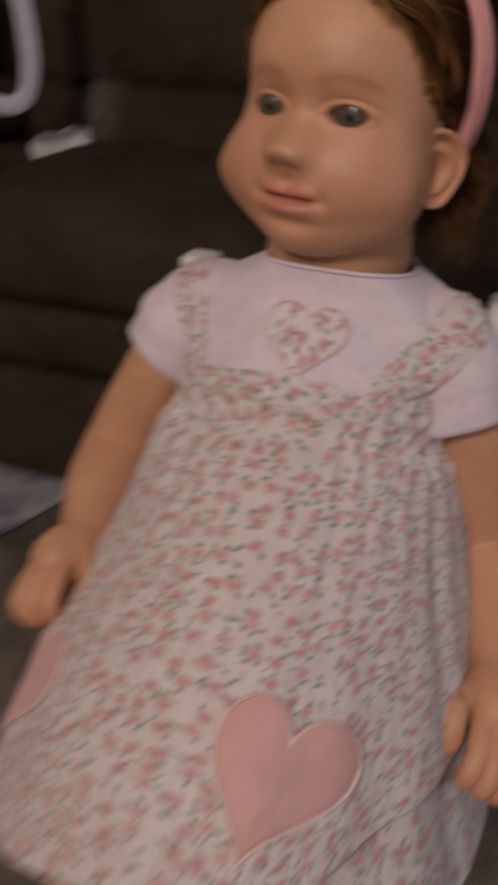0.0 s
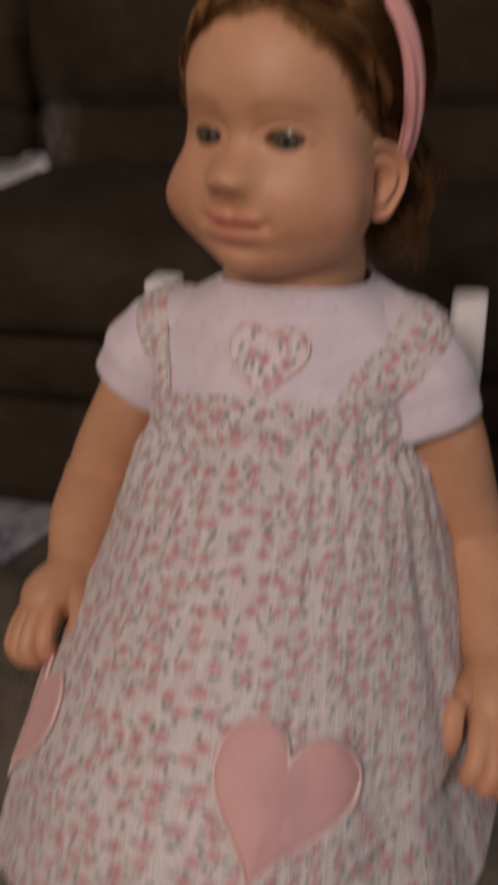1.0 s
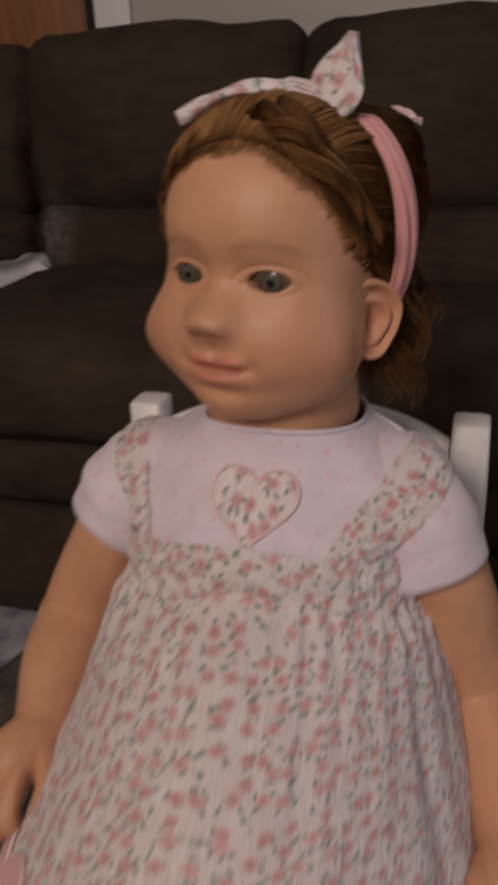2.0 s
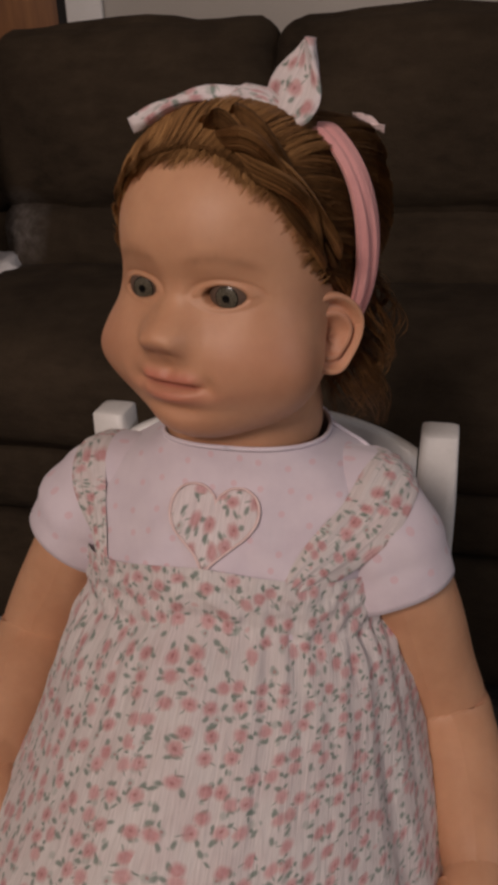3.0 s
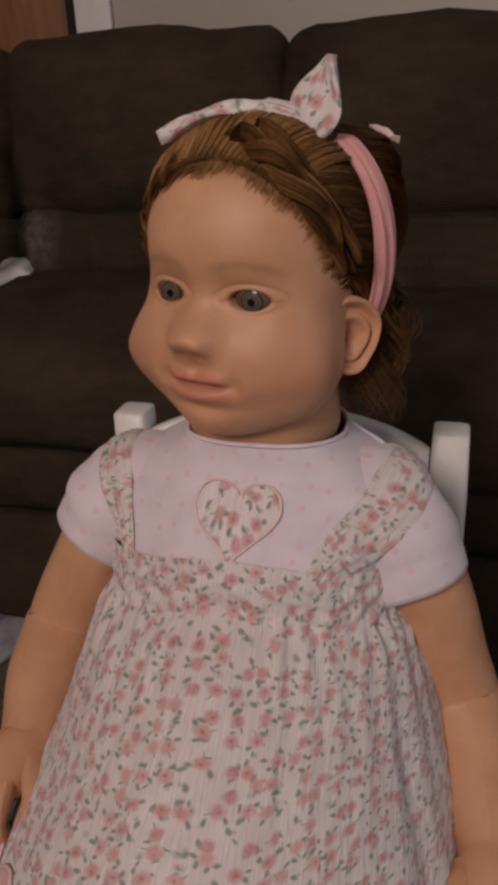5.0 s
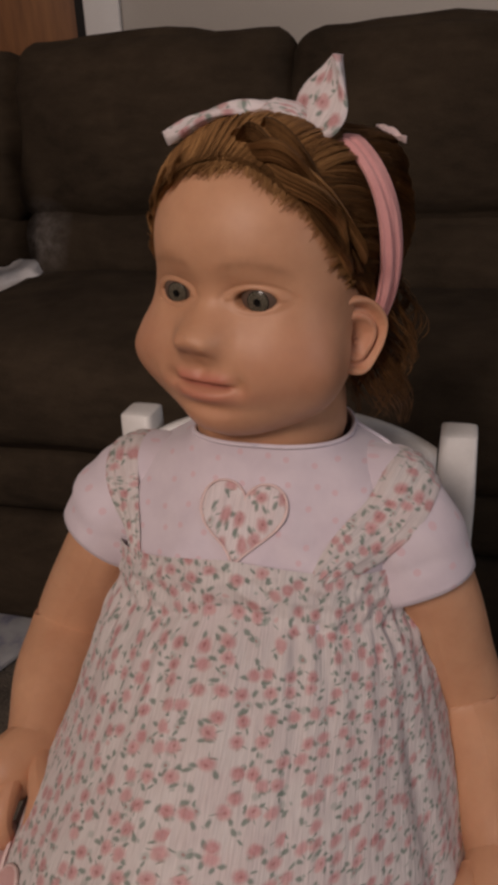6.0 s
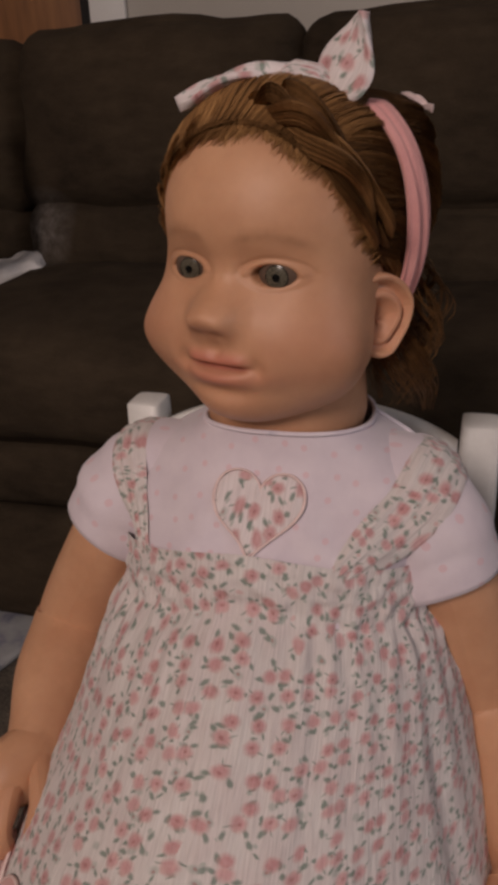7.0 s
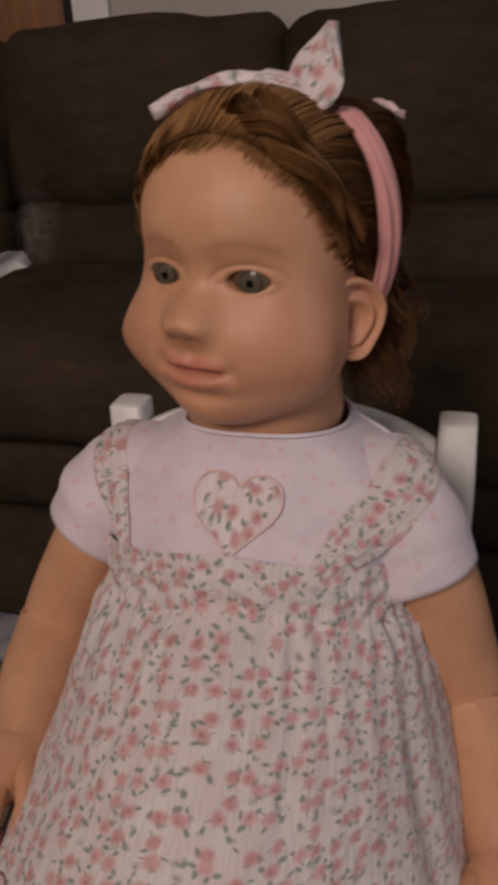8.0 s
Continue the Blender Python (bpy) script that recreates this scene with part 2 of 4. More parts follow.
WHITE_PAINT = mottled("white_chair_paint", (0.66, 0.64, 0.62), (0.74, 0.72, 0.70), 25.0, 0.4, 250.0, 0.05, 0.0006)
WALL = mottled("cream_wall_paint", (0.72, 0.68, 0.63), (0.78, 0.74, 0.69), 3.0, 0.8, 300.0, 0.1, 0.001)
TRIM_PAINT = mottled("white_trim_paint", (0.78, 0.76, 0.74), (0.83, 0.81, 0.79), 12.0, 0.5, 200.0, 0.05, 0.0006)
CEILING = mottled("white_ceiling_paint", (0.70, 0.69, 0.67), (0.76, 0.75, 0.73), 4.0, 0.9, 300.0, 0.1, 0.001)
CARPET = mottled("brown_carpet", (0.058, 0.047, 0.037), (0.40, 0.335, 0.265), 10.0, 1.0, 260.0, 0.9, 0.006)
DOORWOOD = wood("orange_brown_wood", (0.16, 0.060, 0.018), (0.30, 0.125, 0.040))
GAP_SHADE = plain("door_gap_shade", (0.012, 0.010, 0.009), 0.8)
RUG, BAG = rug_mat(), argyle()
STRAP = mottled("lilac_webbing", (0.44, 0.42, 0.50), (0.54, 0.52, 0.60), 60.0, 0.8, 700.0, 0.4, 0.001)
TISSUE = mottled("white_tissue", (0.56, 0.54, 0.54), (0.68, 0.66, 0.66), 60.0, 0.9, 500.0, 0.3, 0.001)
GLASS_SHADE = plain("opal_shade", (0.8, 0.78, 0.74), 0.4)


# ---------- building helpers ----------
def part(name, bm, mat, parent=None, label=""):
    me = bpy.data.meshes.new(name)
    bmesh.ops.recalc_face_normals(bm, faces=bm.faces)
    bm.to_mesh(me)
    bm.free()
    me.materials.append(mat)
    for p in me.polygons:
        p.use_smooth = True
    ob = new(name, me)
    if parent:
        ob.parent = parent
        ob.matrix_parent_inverse = parent.matrix_world.inverted()
    if label:
        ob["label"] = label
    return ob


def thing(name, at, label, category, group="", kind="", turn=0.0):
    ob = new(name)
    ob.empty_display_size = 0.05
    ob.matrix_world = pose(*at, 0, 0, turn)
    bpy.context.view_layer.update()
    return tagged(ob, label, category, group, kind)


def pillow(size, r, n=10, bulge=(0, 0, 0), rough=0.0, seed=0.0, freq=6.0):
    """A soft rounded box, centred: corner radius r, faces swollen by bulge, surface uneven by rough."""
    bm = bmesh.new()
    bmesh.ops.create_cube(bm, size=2)
    bmesh.ops.subdivide_edges(bm, edges=bm.edges, cuts=n, use_grid_fill=True)
    half = [s / 2 for s in size]
    for v in bm.verts:
        # denser near the rims
        p = [math.copysign(1 - (1 - abs(c)) ** 1.5, c) if abs(c) < 1 else c for c in v.co]
        full = Vector([p[i] * half[i] for i in range(3)])
        core = Vector([max(-half[i] + r, min(half[i] - r, full[i])) for i in range(3)])
        d = full - core
        if d.length > 1e-9:
            full = core + d.normalized() * r
        for i in range(3):
            j, k = (i + 1) % 3, (i + 2) % 3
            if bulge[i] and abs(p[i]) > 0.5:
                full[i] += math.copysign(bulge[i] * (1 - p[j] ** 2) * (1 - p[k] ** 2), p[i])
        if rough:
            q = full * freq + Vector((seed, seed * 1.7, -seed))
            full += full.normalized() * rough * (noise.noise(q) + 0.5 * noise.noise(q * 2.3))
        v.co = full
    return bm


def box(x0, y0, z0, x1, y1, z1, bevel=0.003, seg=2):
    bm = bmesh.new()
    bmesh.ops.create_cube(bm, size=1)
    for v in bm.verts:
        v.co = Vector(((x0 + x1) / 2 + v.co.x * (x1 - x0), (y0 + y1) / 2 + v.co.y * (y1 - y0), (z0 + z1) / 2 + v.co.z * (z1 - z0)))
    if bevel:
        bmesh.ops.bevel(bm, geom=bm.edges[:], offset=bevel, segments=seg, affect="EDGES", profile=0.6)
    return bm


def moved(bm, m):
    bmesh.ops.transform(bm, matrix=m, verts=bm.verts)
    return bm


def setting(name, bm, mat, label, category):
    ob = part(name, bm, mat)
    return tagged(ob, label, category, "", "structure")


# ---------- the room ----------
X0, X1, Y0, Y1, H = -2.3, 2.3, -2.6, 1.30, 2.42
setting("floor", box(X0 - 0.1, Y0 - 0.1, -0.1, X1 + 0.1, Y1 + 0.1, 0.0, 0), CARPET, "dark brown mottled carpet of the living room", "floor")
# ceiling and outer walls are unseen, added to close the room for bounce light
setting("ceiling", box(X0 - 0.1, Y0 - 0.1, H, X1 + 0.1, Y1 + 0.1, H + 0.1, 0), CEILING, "plain white painted ceiling, unseen, added for bounce light", "ceiling")
DX0, DX1, DH = -1.56, -0.765, 2.03
bm = box(DX1 + 0.03, Y1, 0, X1 + 0.1, Y1 + 0.1, H, 0)
for b2 in (box(X0 - 0.1, Y1, 0, DX0 - 0.03, Y1 + 0.1, H, 0), box(DX0 - 0.03, Y1, DH + 0.03, DX1 + 0.03, Y1 + 0.1, H, 0)):
    me = bpy.data.meshes.new("tmp")
    b2.to_mesh(me)
    bm.from_mesh(me)
    b2.free()
    bpy.data.meshes.remove(me)
setting("wall_north", bm, WALL, "cream painted wall behind the sofa", "wall")
setting("wall_south", box(X0 - 0.1, Y0 - 0.1, 0, X1 + 0.1, Y0, H, 0), WALL, "plain cream painted wall, unseen, added for bounce light", "wall")
setting("wall_west", box(X0 - 0.1, Y0, 0, X0, Y1, H, 0), WALL, "plain cream painted wall, unseen, added for bounce light", "wall")
bm = box(X1, Y0, 0, X1 + 0.1, -1.42, H, 0)
for b2 in (box(X1, -0.38, 0, X1 + 0.1, Y1, H, 0), box(X1, -1.42, 0, X1 + 0.1, -0.38, 0.86, 0), box(X1, -1.42, 1.84, X1 + 0.1, -0.38, H, 0)):
    me = bpy.data.meshes.new("tmp")
    b2.to_mesh(me)
    bm.from_mesh(me)
    b2.free()
    bpy.data.meshes.remove(me)
setting("wall_east", bm, WALL, "cream painted wall, unseen, with an opening for the added side fill", "wall")
# frame and sill are unseen, added to house the cool side fill
window = thing("added_window", (X1, -0.9, 0.86), "white window frame, unseen, added round the cool side fill light", "window", "", "structure")
for y0, y1, z0, z1 in ((-1.42, -1.37, 0.86, 1.84), (-0.43, -0.38, 0.86, 1.84), (-1.37, -0.43, 0.86, 0.91), (-1.37, -0.43, 1.79, 1.84)):
    part("window_frame", box(X1 + 0.04, y0, z0, X1 + 0.09, y1, z1, 0.003), TRIM_PAINT, window)
part("window_sill", box(X1 - 0.06, -1.46, 0.83, X1 - 0.002, -0.34, 0.858, 0.004), TRIM_PAINT, window)
door = thing("door_1", (-1.16, Y1, 0), "closed orange-brown wooden door in white casing", "door", "", "structure")
part("leaf", box(DX0, Y1 + 0.02, 0.01, DX1, Y1 + 0.06, DH, 0.002), DOORWOOD, door)
# near-black board and strip put the shade of the door gap into colour
part("gap", box(DX0 - 0.03, Y1 + 0.062, 0, DX1 + 0.03, Y1 + 0.09, DH + 0.03, 0), GAP_SHADE, door, "near-black board standing for the shade round the leaf")
part("gap_strip", box(DX1 + 0.004, Y1 - 0.004, 0, DX1 + 0.029, Y1 + 0.05, DH, 0.002), GAP_SHADE, door, "near-black strip standing for the shade in the door gap")
part("casing", box(DX1 + 0.031, Y1 - 0.018, 0, DX1 + 0.115, Y1 - 0.001, DH + 0.1, 0.004), TRIM_PAINT, door, "white painted casing board")
part("casing", box(DX0 - 0.115, Y1 - 0.018, 0, DX0 - 0.031, Y1 - 0.001, DH + 0.1, 0.004), TRIM_PAINT, door, "white painted casing board")
setting("baseboard", box(DX1 + 0.118, Y1 - 0.015, 0.0, X1, Y1 - 0.001, 0.09, 0.003), TRIM_PAINT, "white painted baseboard", "baseboard")

# ---------- the sofa ----------
sofa = thing("sofa", (-0.2, 0.75, 0), "dark brown microfibre reclining sofa with plump cushions", "sofa")
part("base", moved(pillow((2.30, 0.74, 0.26), 0.03, 8), Matrix.Translation((-0.25, 0.80, 0.165))), SOFA, sofa)
part("back_frame", moved(pillow((2.26, 0.22, 0.60), 0.05, 8), Matrix.Translation((-0.25, 1.08, 0.50))), SOFA, sofa)
for k, (a, b, dy, dz) in enumerate(((-1.26, -0.655, 0.03, -0.01), (-0.645, -0.170, 0.0, 0.0), (-0.160, 0.52, -0.01, -0.015), (0.53, 0.90, 0, 0))):
    w, cx = b - a, (a + b) / 2
    part("footrest", moved(pillow((w, 0.09, 0.19), 0.028, 8, (0, 0.012, 0), 0.003, k + 1.0), Matrix.Translation((cx, 0.372, 0.133))), SOFA, sofa)
    part("front_panel", moved(pillow((w, 0.09, 0.10), 0.028, 8, (0, 0.008, 0), 0.003, k + 3.0), Matrix.Translation((cx, 0.376, 0.282))), SOFA, sofa)
    part("seat_cushion", moved(pillow((w, 0.47, 0.155), 0.055, 12, (0, 0.01, 0.022), 0.009, k + 5.0, 8.0), pose(cx, 0.555, 0.408 + dz, 1.5)), SOFA, sofa)
    part("lumbar_cushion", moved(pillow((w, 0.24, 0.16), 0.06, 12, (0, 0.02, 0.01), 0.010, k + 7.0, 9.0), pose(cx, 0.83 + dy, 0.515 + dz, -6)), SOFA, sofa)
    part("back_cushion", moved(pillow((w + 0.012, 0.22, 0.30), 0.050, 14, (0, 0.035, 0.012), 0.010, k + 9.0, 9.0), pose(cx, 0.865 + dy, 0.712 + dz - (0.02, 0.018, 0.004, 0.0)[k], -16)), SOFA, sofa)
for x in (-1.37, 1.0):
    part("arm", moved(pillow((0.20, 0.80, 0.58), 0.08, 12, (0.01, 0, 0.02), 0.006, x), Matrix.Translation((x, 0.75, 0.33))), SOFA, sofa)

# ---------- the child's chair ----------
SEAT = 0.325
chair = thing("child_chair", (0.0, -0.13, 0), "white painted wooden child's chair with arched back", "chair")
CX = -0.00275
for sx in (-1, 1):
    bm = pillow((0.0295, 0.032, 0.548), 0.006, 5)
    part("back_post", moved(bm, Matrix.Translation((CX + sx * 0.12425, 0.016, 0.274))), WHITE_PAINT, chair)
    part("front_leg", moved(pillow((0.034, 0.034, SEAT - 0.02), 0.006, 5), Matrix.Translation((CX + sx * 0.114, -0.267, (SEAT - 0.02) / 2))), WHITE_PAINT, chair)
    part("side_rail", box(CX + sx * 0.120 - 0.009, -0.248, 0.262, CX + sx * 0.120 + 0.009, -0.001, 0.30, 0.003), WHITE_PAINT, chair)
part("seat", moved(pillow((0.272, 0.29, 0.022), 0.010, 8), Matrix.Translation((CX, -0.150, SEAT - 0.0115))), WHITE_PAINT, chair)
part("front_rail", box(CX - 0.101, -0.276, 0.262, CX + 0.101, -0.258, 0.30, 0.003), WHITE_PAINT, chair)
bm = bmesh.new()
rows = []
for i in range(33):
    u = -1 + 2 * i / 32
    x, top, bow = CX + u * 0.1095, 0.525 + 0.036 * math.sqrt(max(0, 1 - (0.88 * u) ** 2)) - 0.010, 0.022 * (1 - u * u)
    rows.append([bm.verts.new((x, 0.010 + dy + bow, z)) for dy, z in ((-0.007, 0.43), (-0.007, top - 0.003), (-0.004, top), (0.004, top), (0.007, top - 0.003), (0.007, 0.43))])
for a, b in zip(rows, rows[1:]):
    for j in range(6):
        bm.faces.new((a[j], a[(j + 1) % 6], b[(j + 1) % 6], b[j]))
bm.faces.new(rows[0])
bm.faces.new(rows[-1][::-1])
part("back_rail", bm, WHITE_PAINT, chair, "arched white top rail")


# ---------- the doll ----------
class Shell:
    """Collects one mesh out of many pieces, with a material, a cloth coordinate and a paint tint for each corner."""

    def __init__(self):
        self.verts, self.faces, self.mats, self.uvs, self.paint = [], [], [], [], []
        self.slots = []

    def slot(self, mat):
        if mat not in self.slots:
            self.slots.append(mat)
        return self.slots.index(mat)

    def grid(self, rows, mat, uv=None, paint=None, closed=False, caps=False, m=None):
        """rows of equal length; closed: each row runs round (the first point is repeated for the seam)."""
        k, base, n = self.slot(mat), len(self.verts), len(rows[0]) + (1 if closed else 0)
        for i, row in enumerate(rows):
            full = list(row) + ([row[0]] if closed else [])
            run = 0.0
            for j, p in enumerate(full):
                p = Vector(p)
                if j:
                    run += (p - Vector(full[j - 1])).length
                self.verts.append(tuple(m @ p) if m else tuple(p))
                self.uvs.append(uv(i, j) if uv else (run, i * 0.004))
                self.paint.append(paint(i, j % len(row)) if paint else (0, 0))
        for i in range(len(rows) - 1):
            for j in range(n - 1):
                a = base + i * n + j
                self.faces.append((a, a + 1, a + n + 1, a + n))
                self.mats.append(k)
        if caps:
            for i in (0, len(rows) - 1):
                self.faces.append(tuple(base + i * n + j for j in range(n - 1)))
                self.mats.append(k)
        return base

    def tube(self, path, radii, mat, sides=10, flat=1.0, up=(0, 0, 1), paint=None, m=None, closed_ends=True):
        path = [Vector(p) for p in path]
        rows, out = [], []
        length = 0.0
        for i, p in enumerate(path):
            d = (path[min(i + 1, len(path) - 1)] - path[max(i - 1, 0)]).normalized()
            s = d.cross(Vector(up))
            s = s.normalized() if s.length > 1e-6 else Vector((1, 0, 0))
            w = s.cross(d)
            r = radii[i] if isinstance(radii, (list, tuple)) else radii
            rows.append([p + s * (r * math.cos(2 * math.pi * j / sides)) + w * (r * flat * math.sin(2 * math.pi * j / sides)) for j in range(sides)])
            length += (p - path[i - 1]).length if i else 0
            out.append(length)
        return self.grid(rows, mat, lambda i, j: (j / sides * 6.28 * 0.03, out[i]), paint, True, closed_ends, m)

    def build(self, name, origin, parent=None, label=""):
        me = bpy.data.meshes.new(name)
        o = Vector(origin)
        me.from_pydata([tuple(Vector(v) - o) for v in self.verts], [], self.faces)
        for mat in self.slots:
            me.materials.append(mat)
        me.polygons.foreach_set("material_index", self.mats)
        me.polygons.foreach_set("use_smooth", [True] * len(self.faces))
        loops = np.zeros(len(me.loops), int)
        me.loops.foreach_get("vertex_index", loops)
        layer = me.uv_layers.new(name="cloth")
        layer.data.foreach_set("uv", np.array(self.uvs, float)[loops].ravel())
        tint = me.color_attributes.new("paint", "FLOAT_COLOR", "POINT")
        cols = np.ones((len(self.verts), 4))
        cols[:, :2] = np.array(self.paint, float)
        cols[:, 2] = 0
        tint.data.foreach_set("color", cols.ravel())
        me.update()
        ob = new(name, me)
        ob.matrix_world = Matrix.Translation(o)
        if parent:
            ob.parent = parent
            ob.matrix_parent_inverse = parent.matrix_world.inverted()
        if label:
            ob["label"] = label
        return ob


def spline(stops, s):
    """Smooth interpolation through a short table of (s, values...)."""
    xs = [r[0] for r in stops]
    if s <= xs[0]:
        return stops[0][1:]
    if s >= xs[-1]:
        return stops[-1][1:]
    i = max(k for k in range(len(xs) - 1) if xs[k] <= s)
    t = (s - xs[i]) / (xs[i + 1] - xs[i])
    out = []
    for c in range(1, len(stops[0])):
        p = [stops[max(0, min(len(xs) - 1, i + d))] for d in (-1, 0, 1, 2)]
        m1 = (p[2][c] - p[0][c]) / max(1e-9, p[2][0] - p[0][0]) * (xs[i + 1] - xs[i])
        m2 = (p[3][c] - p[1][c]) / max(1e-9, p[3][0] - p[1][0]) * (xs[i + 1] - xs[i])
        out.append((2 * t**3 - 3 * t**2 + 1) * p[1][c] + (t**3 - 2 * t**2 + t) * m1 + (-2 * t**3 + 3 * t**2) * p[2][c] + (t**3 - t**2) * m2)
    return out


def bell(d, s):
    return math.exp(-0.5 * (d / s) ** 2)


def ease(a, b, x):
    t = max(0.0, min(1.0, (x - a) / (b - a)))
    return t * t * (3 - 2 * t)


doll = Shell()
HEAD = pose(0.013, -0.109, 0.6875, 0, 0, -17.0)

# skull by height: half width, front, back (z from the eyes)
SKULL = [(-0.080, 0.004, 0.028, -0.010), (-0.0775, 0.022, 0.045, 0.004), (-0.072, 0.0345, 0.0560, 0.014), (-0.062, 0.0430, 0.0620, 0.026), (-0.047, 0.0485, 0.0640, 0.040),
         (-0.030, 0.0505, 0.0635, 0.053), (-0.012, 0.0530, 0.0620, 0.065), (0.006, 0.0560, 0.0620, 0.073), (0.025, 0.0570, 0.0625, 0.074), (0.042, 0.0535, 0.0580, 0.069),
         (0.056, 0.0445, 0.0480, 0.058), (0.066, 0.0310, 0.0340, 0.042), (0.072, 0.0150, 0.0170, 0.021), (0.0735, 0.0020, 0.0020, 0.003)]
CHEEK = [(-0.080, 0.000), (-0.074, 0.004), (-0.065, 0.0115), (-0.050, 0.0185), (-0.036, 0.0195), (-0.022, 0.0125), (-0.010, 0.0055), (0.002, 0.0018), (0.014, 0.0), (0.03, 0.0), (0.08, 0.0)]
EX, EZ = 0.0235, 0.0


def skull(lon, z, lift=0.0):
    w, f, b = spline(SKULL, z)
    w, f, b = max(w, 0.0005) + lift, max(f, 0.0005) + lift, b + lift
    s, c = math.sin(lon), math.cos(lon)
    e = 0.93 - (0.13 * bell(z + 0.034, 0.024) if c > 0 else 0.0)
    x = w * math.copysign(abs(s) ** e, s)
    y = -f * abs(c) ** e if c >= 0 else b * abs(c) ** e
    return x, y


def almond(x, z):
    """Inside the lid opening below 1; x, z from the eye's middle."""
    top, low = 0.0050, 0.0045
    h = top if z > 0 else low
    return (abs(x) / 0.0098) ** 1.8 + (abs(z) / h) ** 1.9


def face(x, y, z):
    """Forward swelling of the face, sideways swelling, lip and cheek tint, eyebrow tint together with painted shade in
    the recesses.
    """
    if y > -0.005:
        return 0.0, 0.0, 0.0, 0.0
    g = ease(-0.005, -0.030, y)
    d = 0.0
    # a short upturned nose with a low bridge
    n = x + 0.0010
    d += 0.0088 * bell(n, 0.0092) * (bell(z + 0.0160, 0.0086) if z < -0.0160 else bell(z + 0.0160, 0.0080))
    d += 0.0066 * bell(n, 0.0066) * (bell(z + 0.0160, 0.0064) if z < -0.0160 else bell(z + 0.0160, 0.0056))
    for s in (-1, 1):
        d += 0.0056 * bell(n - s * 0.0096, 0.0040) * bell(z + 0.0190, 0.0050)
        d -= 0.0012 * bell(n - s * 0.0128, 0.0018) * bell(z + 0.0190, 0.0050)
        d -= 0.0014 * bell(n - s * 0.0050, 0.0024) * bell(z + 0.0250, 0.0018)
        d -= 0.0058 * bell(x - s * 0.0215, 0.0125) * bell(z - 0.001, 0.0095)
        d -= 0.0018 * bell(x - s * 0.0120, 0.0050) * bell(z - 0.002, 0.0070)
        d += 0.0070 * bell(x - s * 0.0340, 0.0150) * bell(z + 0.0300, 0.0150)
        d += 0.0009 * bell(x - s * 0.0230, 0.0140) * bell(z - 0.0165, 0.0065)
        ex, ez = x - s * EX, z - EZ
        a = almond(ex, ez)
        d += 0.0010 * bell(a - 1.55, 0.35) * (1.2 if ez > 0 else 0.45)
        d -= 0.0006 * bell(a - 2.6, 0.35) * (1.0 if ez > 0 else 0.4)
        d -= 0.0060 * (1 - ease(0.72, 1.04, a))
        d -= 0.0026 * bell(x - s * 0.0205, 0.0030) * bell(z + 0.0415, 0.0040)
        d += 0.0016 * bell(x - s * 0.0255, 0.0035) * bell(z + 0.0420, 0.0060)
    d += 0.0026 * bell(x, 0.0170) * bell(z + 0.0420, 0.0115)
    lipx = 1 - ease(0.0105, 0.0205, abs(x))
    smile = 0.0003 * (x / 0.018) ** 2
    zu, zl, zm = -0.0383 + 0.4 * smile - 0.0010 * bell(x, 0.0022), -0.0476 + 2.2 * smile, -0.0424 + smile
    d += 0.0023 * bell(z - zu, 0.0024) * lipx * (1 - 0.30 * bell(x, 0.002))
    d += 0.0044 * bell(z - zl, 0.0031) * bell(x, 0.0115)
    d -= 0.0042 * bell(z - zm, 0.0012) * lipx
    d -= 0.0016 * bell(x, 0.0026) * bell(z + 0.0330, 0.0028)
    d += 0.0042 * bell(x, 0.0140) * bell(z + 0.0650, 0.0085)
    d -= 0.0026 * bell(x, 0.0140) * bell(z + 0.0553, 0.0030)
    side = 0.0
    for s in (-1, 1):
        side += s * (1.0 if s < 0 else 0.62) * spline(CHEEK, z)[0] * ease(0.020, 0.044, s * x) * bell(y + 0.035, 0.018)
    tint = max(0.74 * lipx * (bell(z - zu, 0.0027)), 0.62 * bell(z - zl, 0.0030) * bell(x, 0.0120) ** 0.6, 1.0 * bell(z - zm, 0.0010) * lipx)
    tint += 0.17 * sum(bell(x - s * 0.038, 0.016) * bell(z + 0.030, 0.015) for s in (-1, 1)) + 0.10 * bell(n, 0.008) * bell(z + 0.023, 0.006) + 0.14 * bell(x, 0.012) * bell(z + 0.066, 0.008)
    # shade of the gap between the lips, painted in
    brow_and_shade = 0.50 * bell(z - zm, 0.0009) * lipx * (1 - 0.5 * bell(x, 0.006))
    for s in (-1, 1):
        u = (s * x - 0.0240) / 0.0165
        arch = 0.0142 + 0.0042 * (1 - u * u) - 0.0014 * u
        brow_and_shade += 0.34 * ease(1.15, 0.6, abs(u)) * bell(z - arch, 0.0017) * (0.85 + 0.3 * noise.noise((x * 400, z * 250, 0)))
        # lash line, plus shade painted into the lid's inner wall and crease
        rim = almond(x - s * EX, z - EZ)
        brow_and_shade += (1 - ease(1.00, 1.28, rim)) * (0.78 if z > EZ else 0.50)
        brow_and_shade += 0.10 * bell(rim - 2.0, 0.8) * (1.0 if z > EZ else 0.5)
        # nostril shade painted in
        brow_and_shade += 0.28 * bell(n - s * 0.0050, 0.0020) * bell(z + 0.0250, 0.0014)
    return d * g, side, min(1.0, tint * g), min(1.0, max(0.0, brow_and_shade) * g)


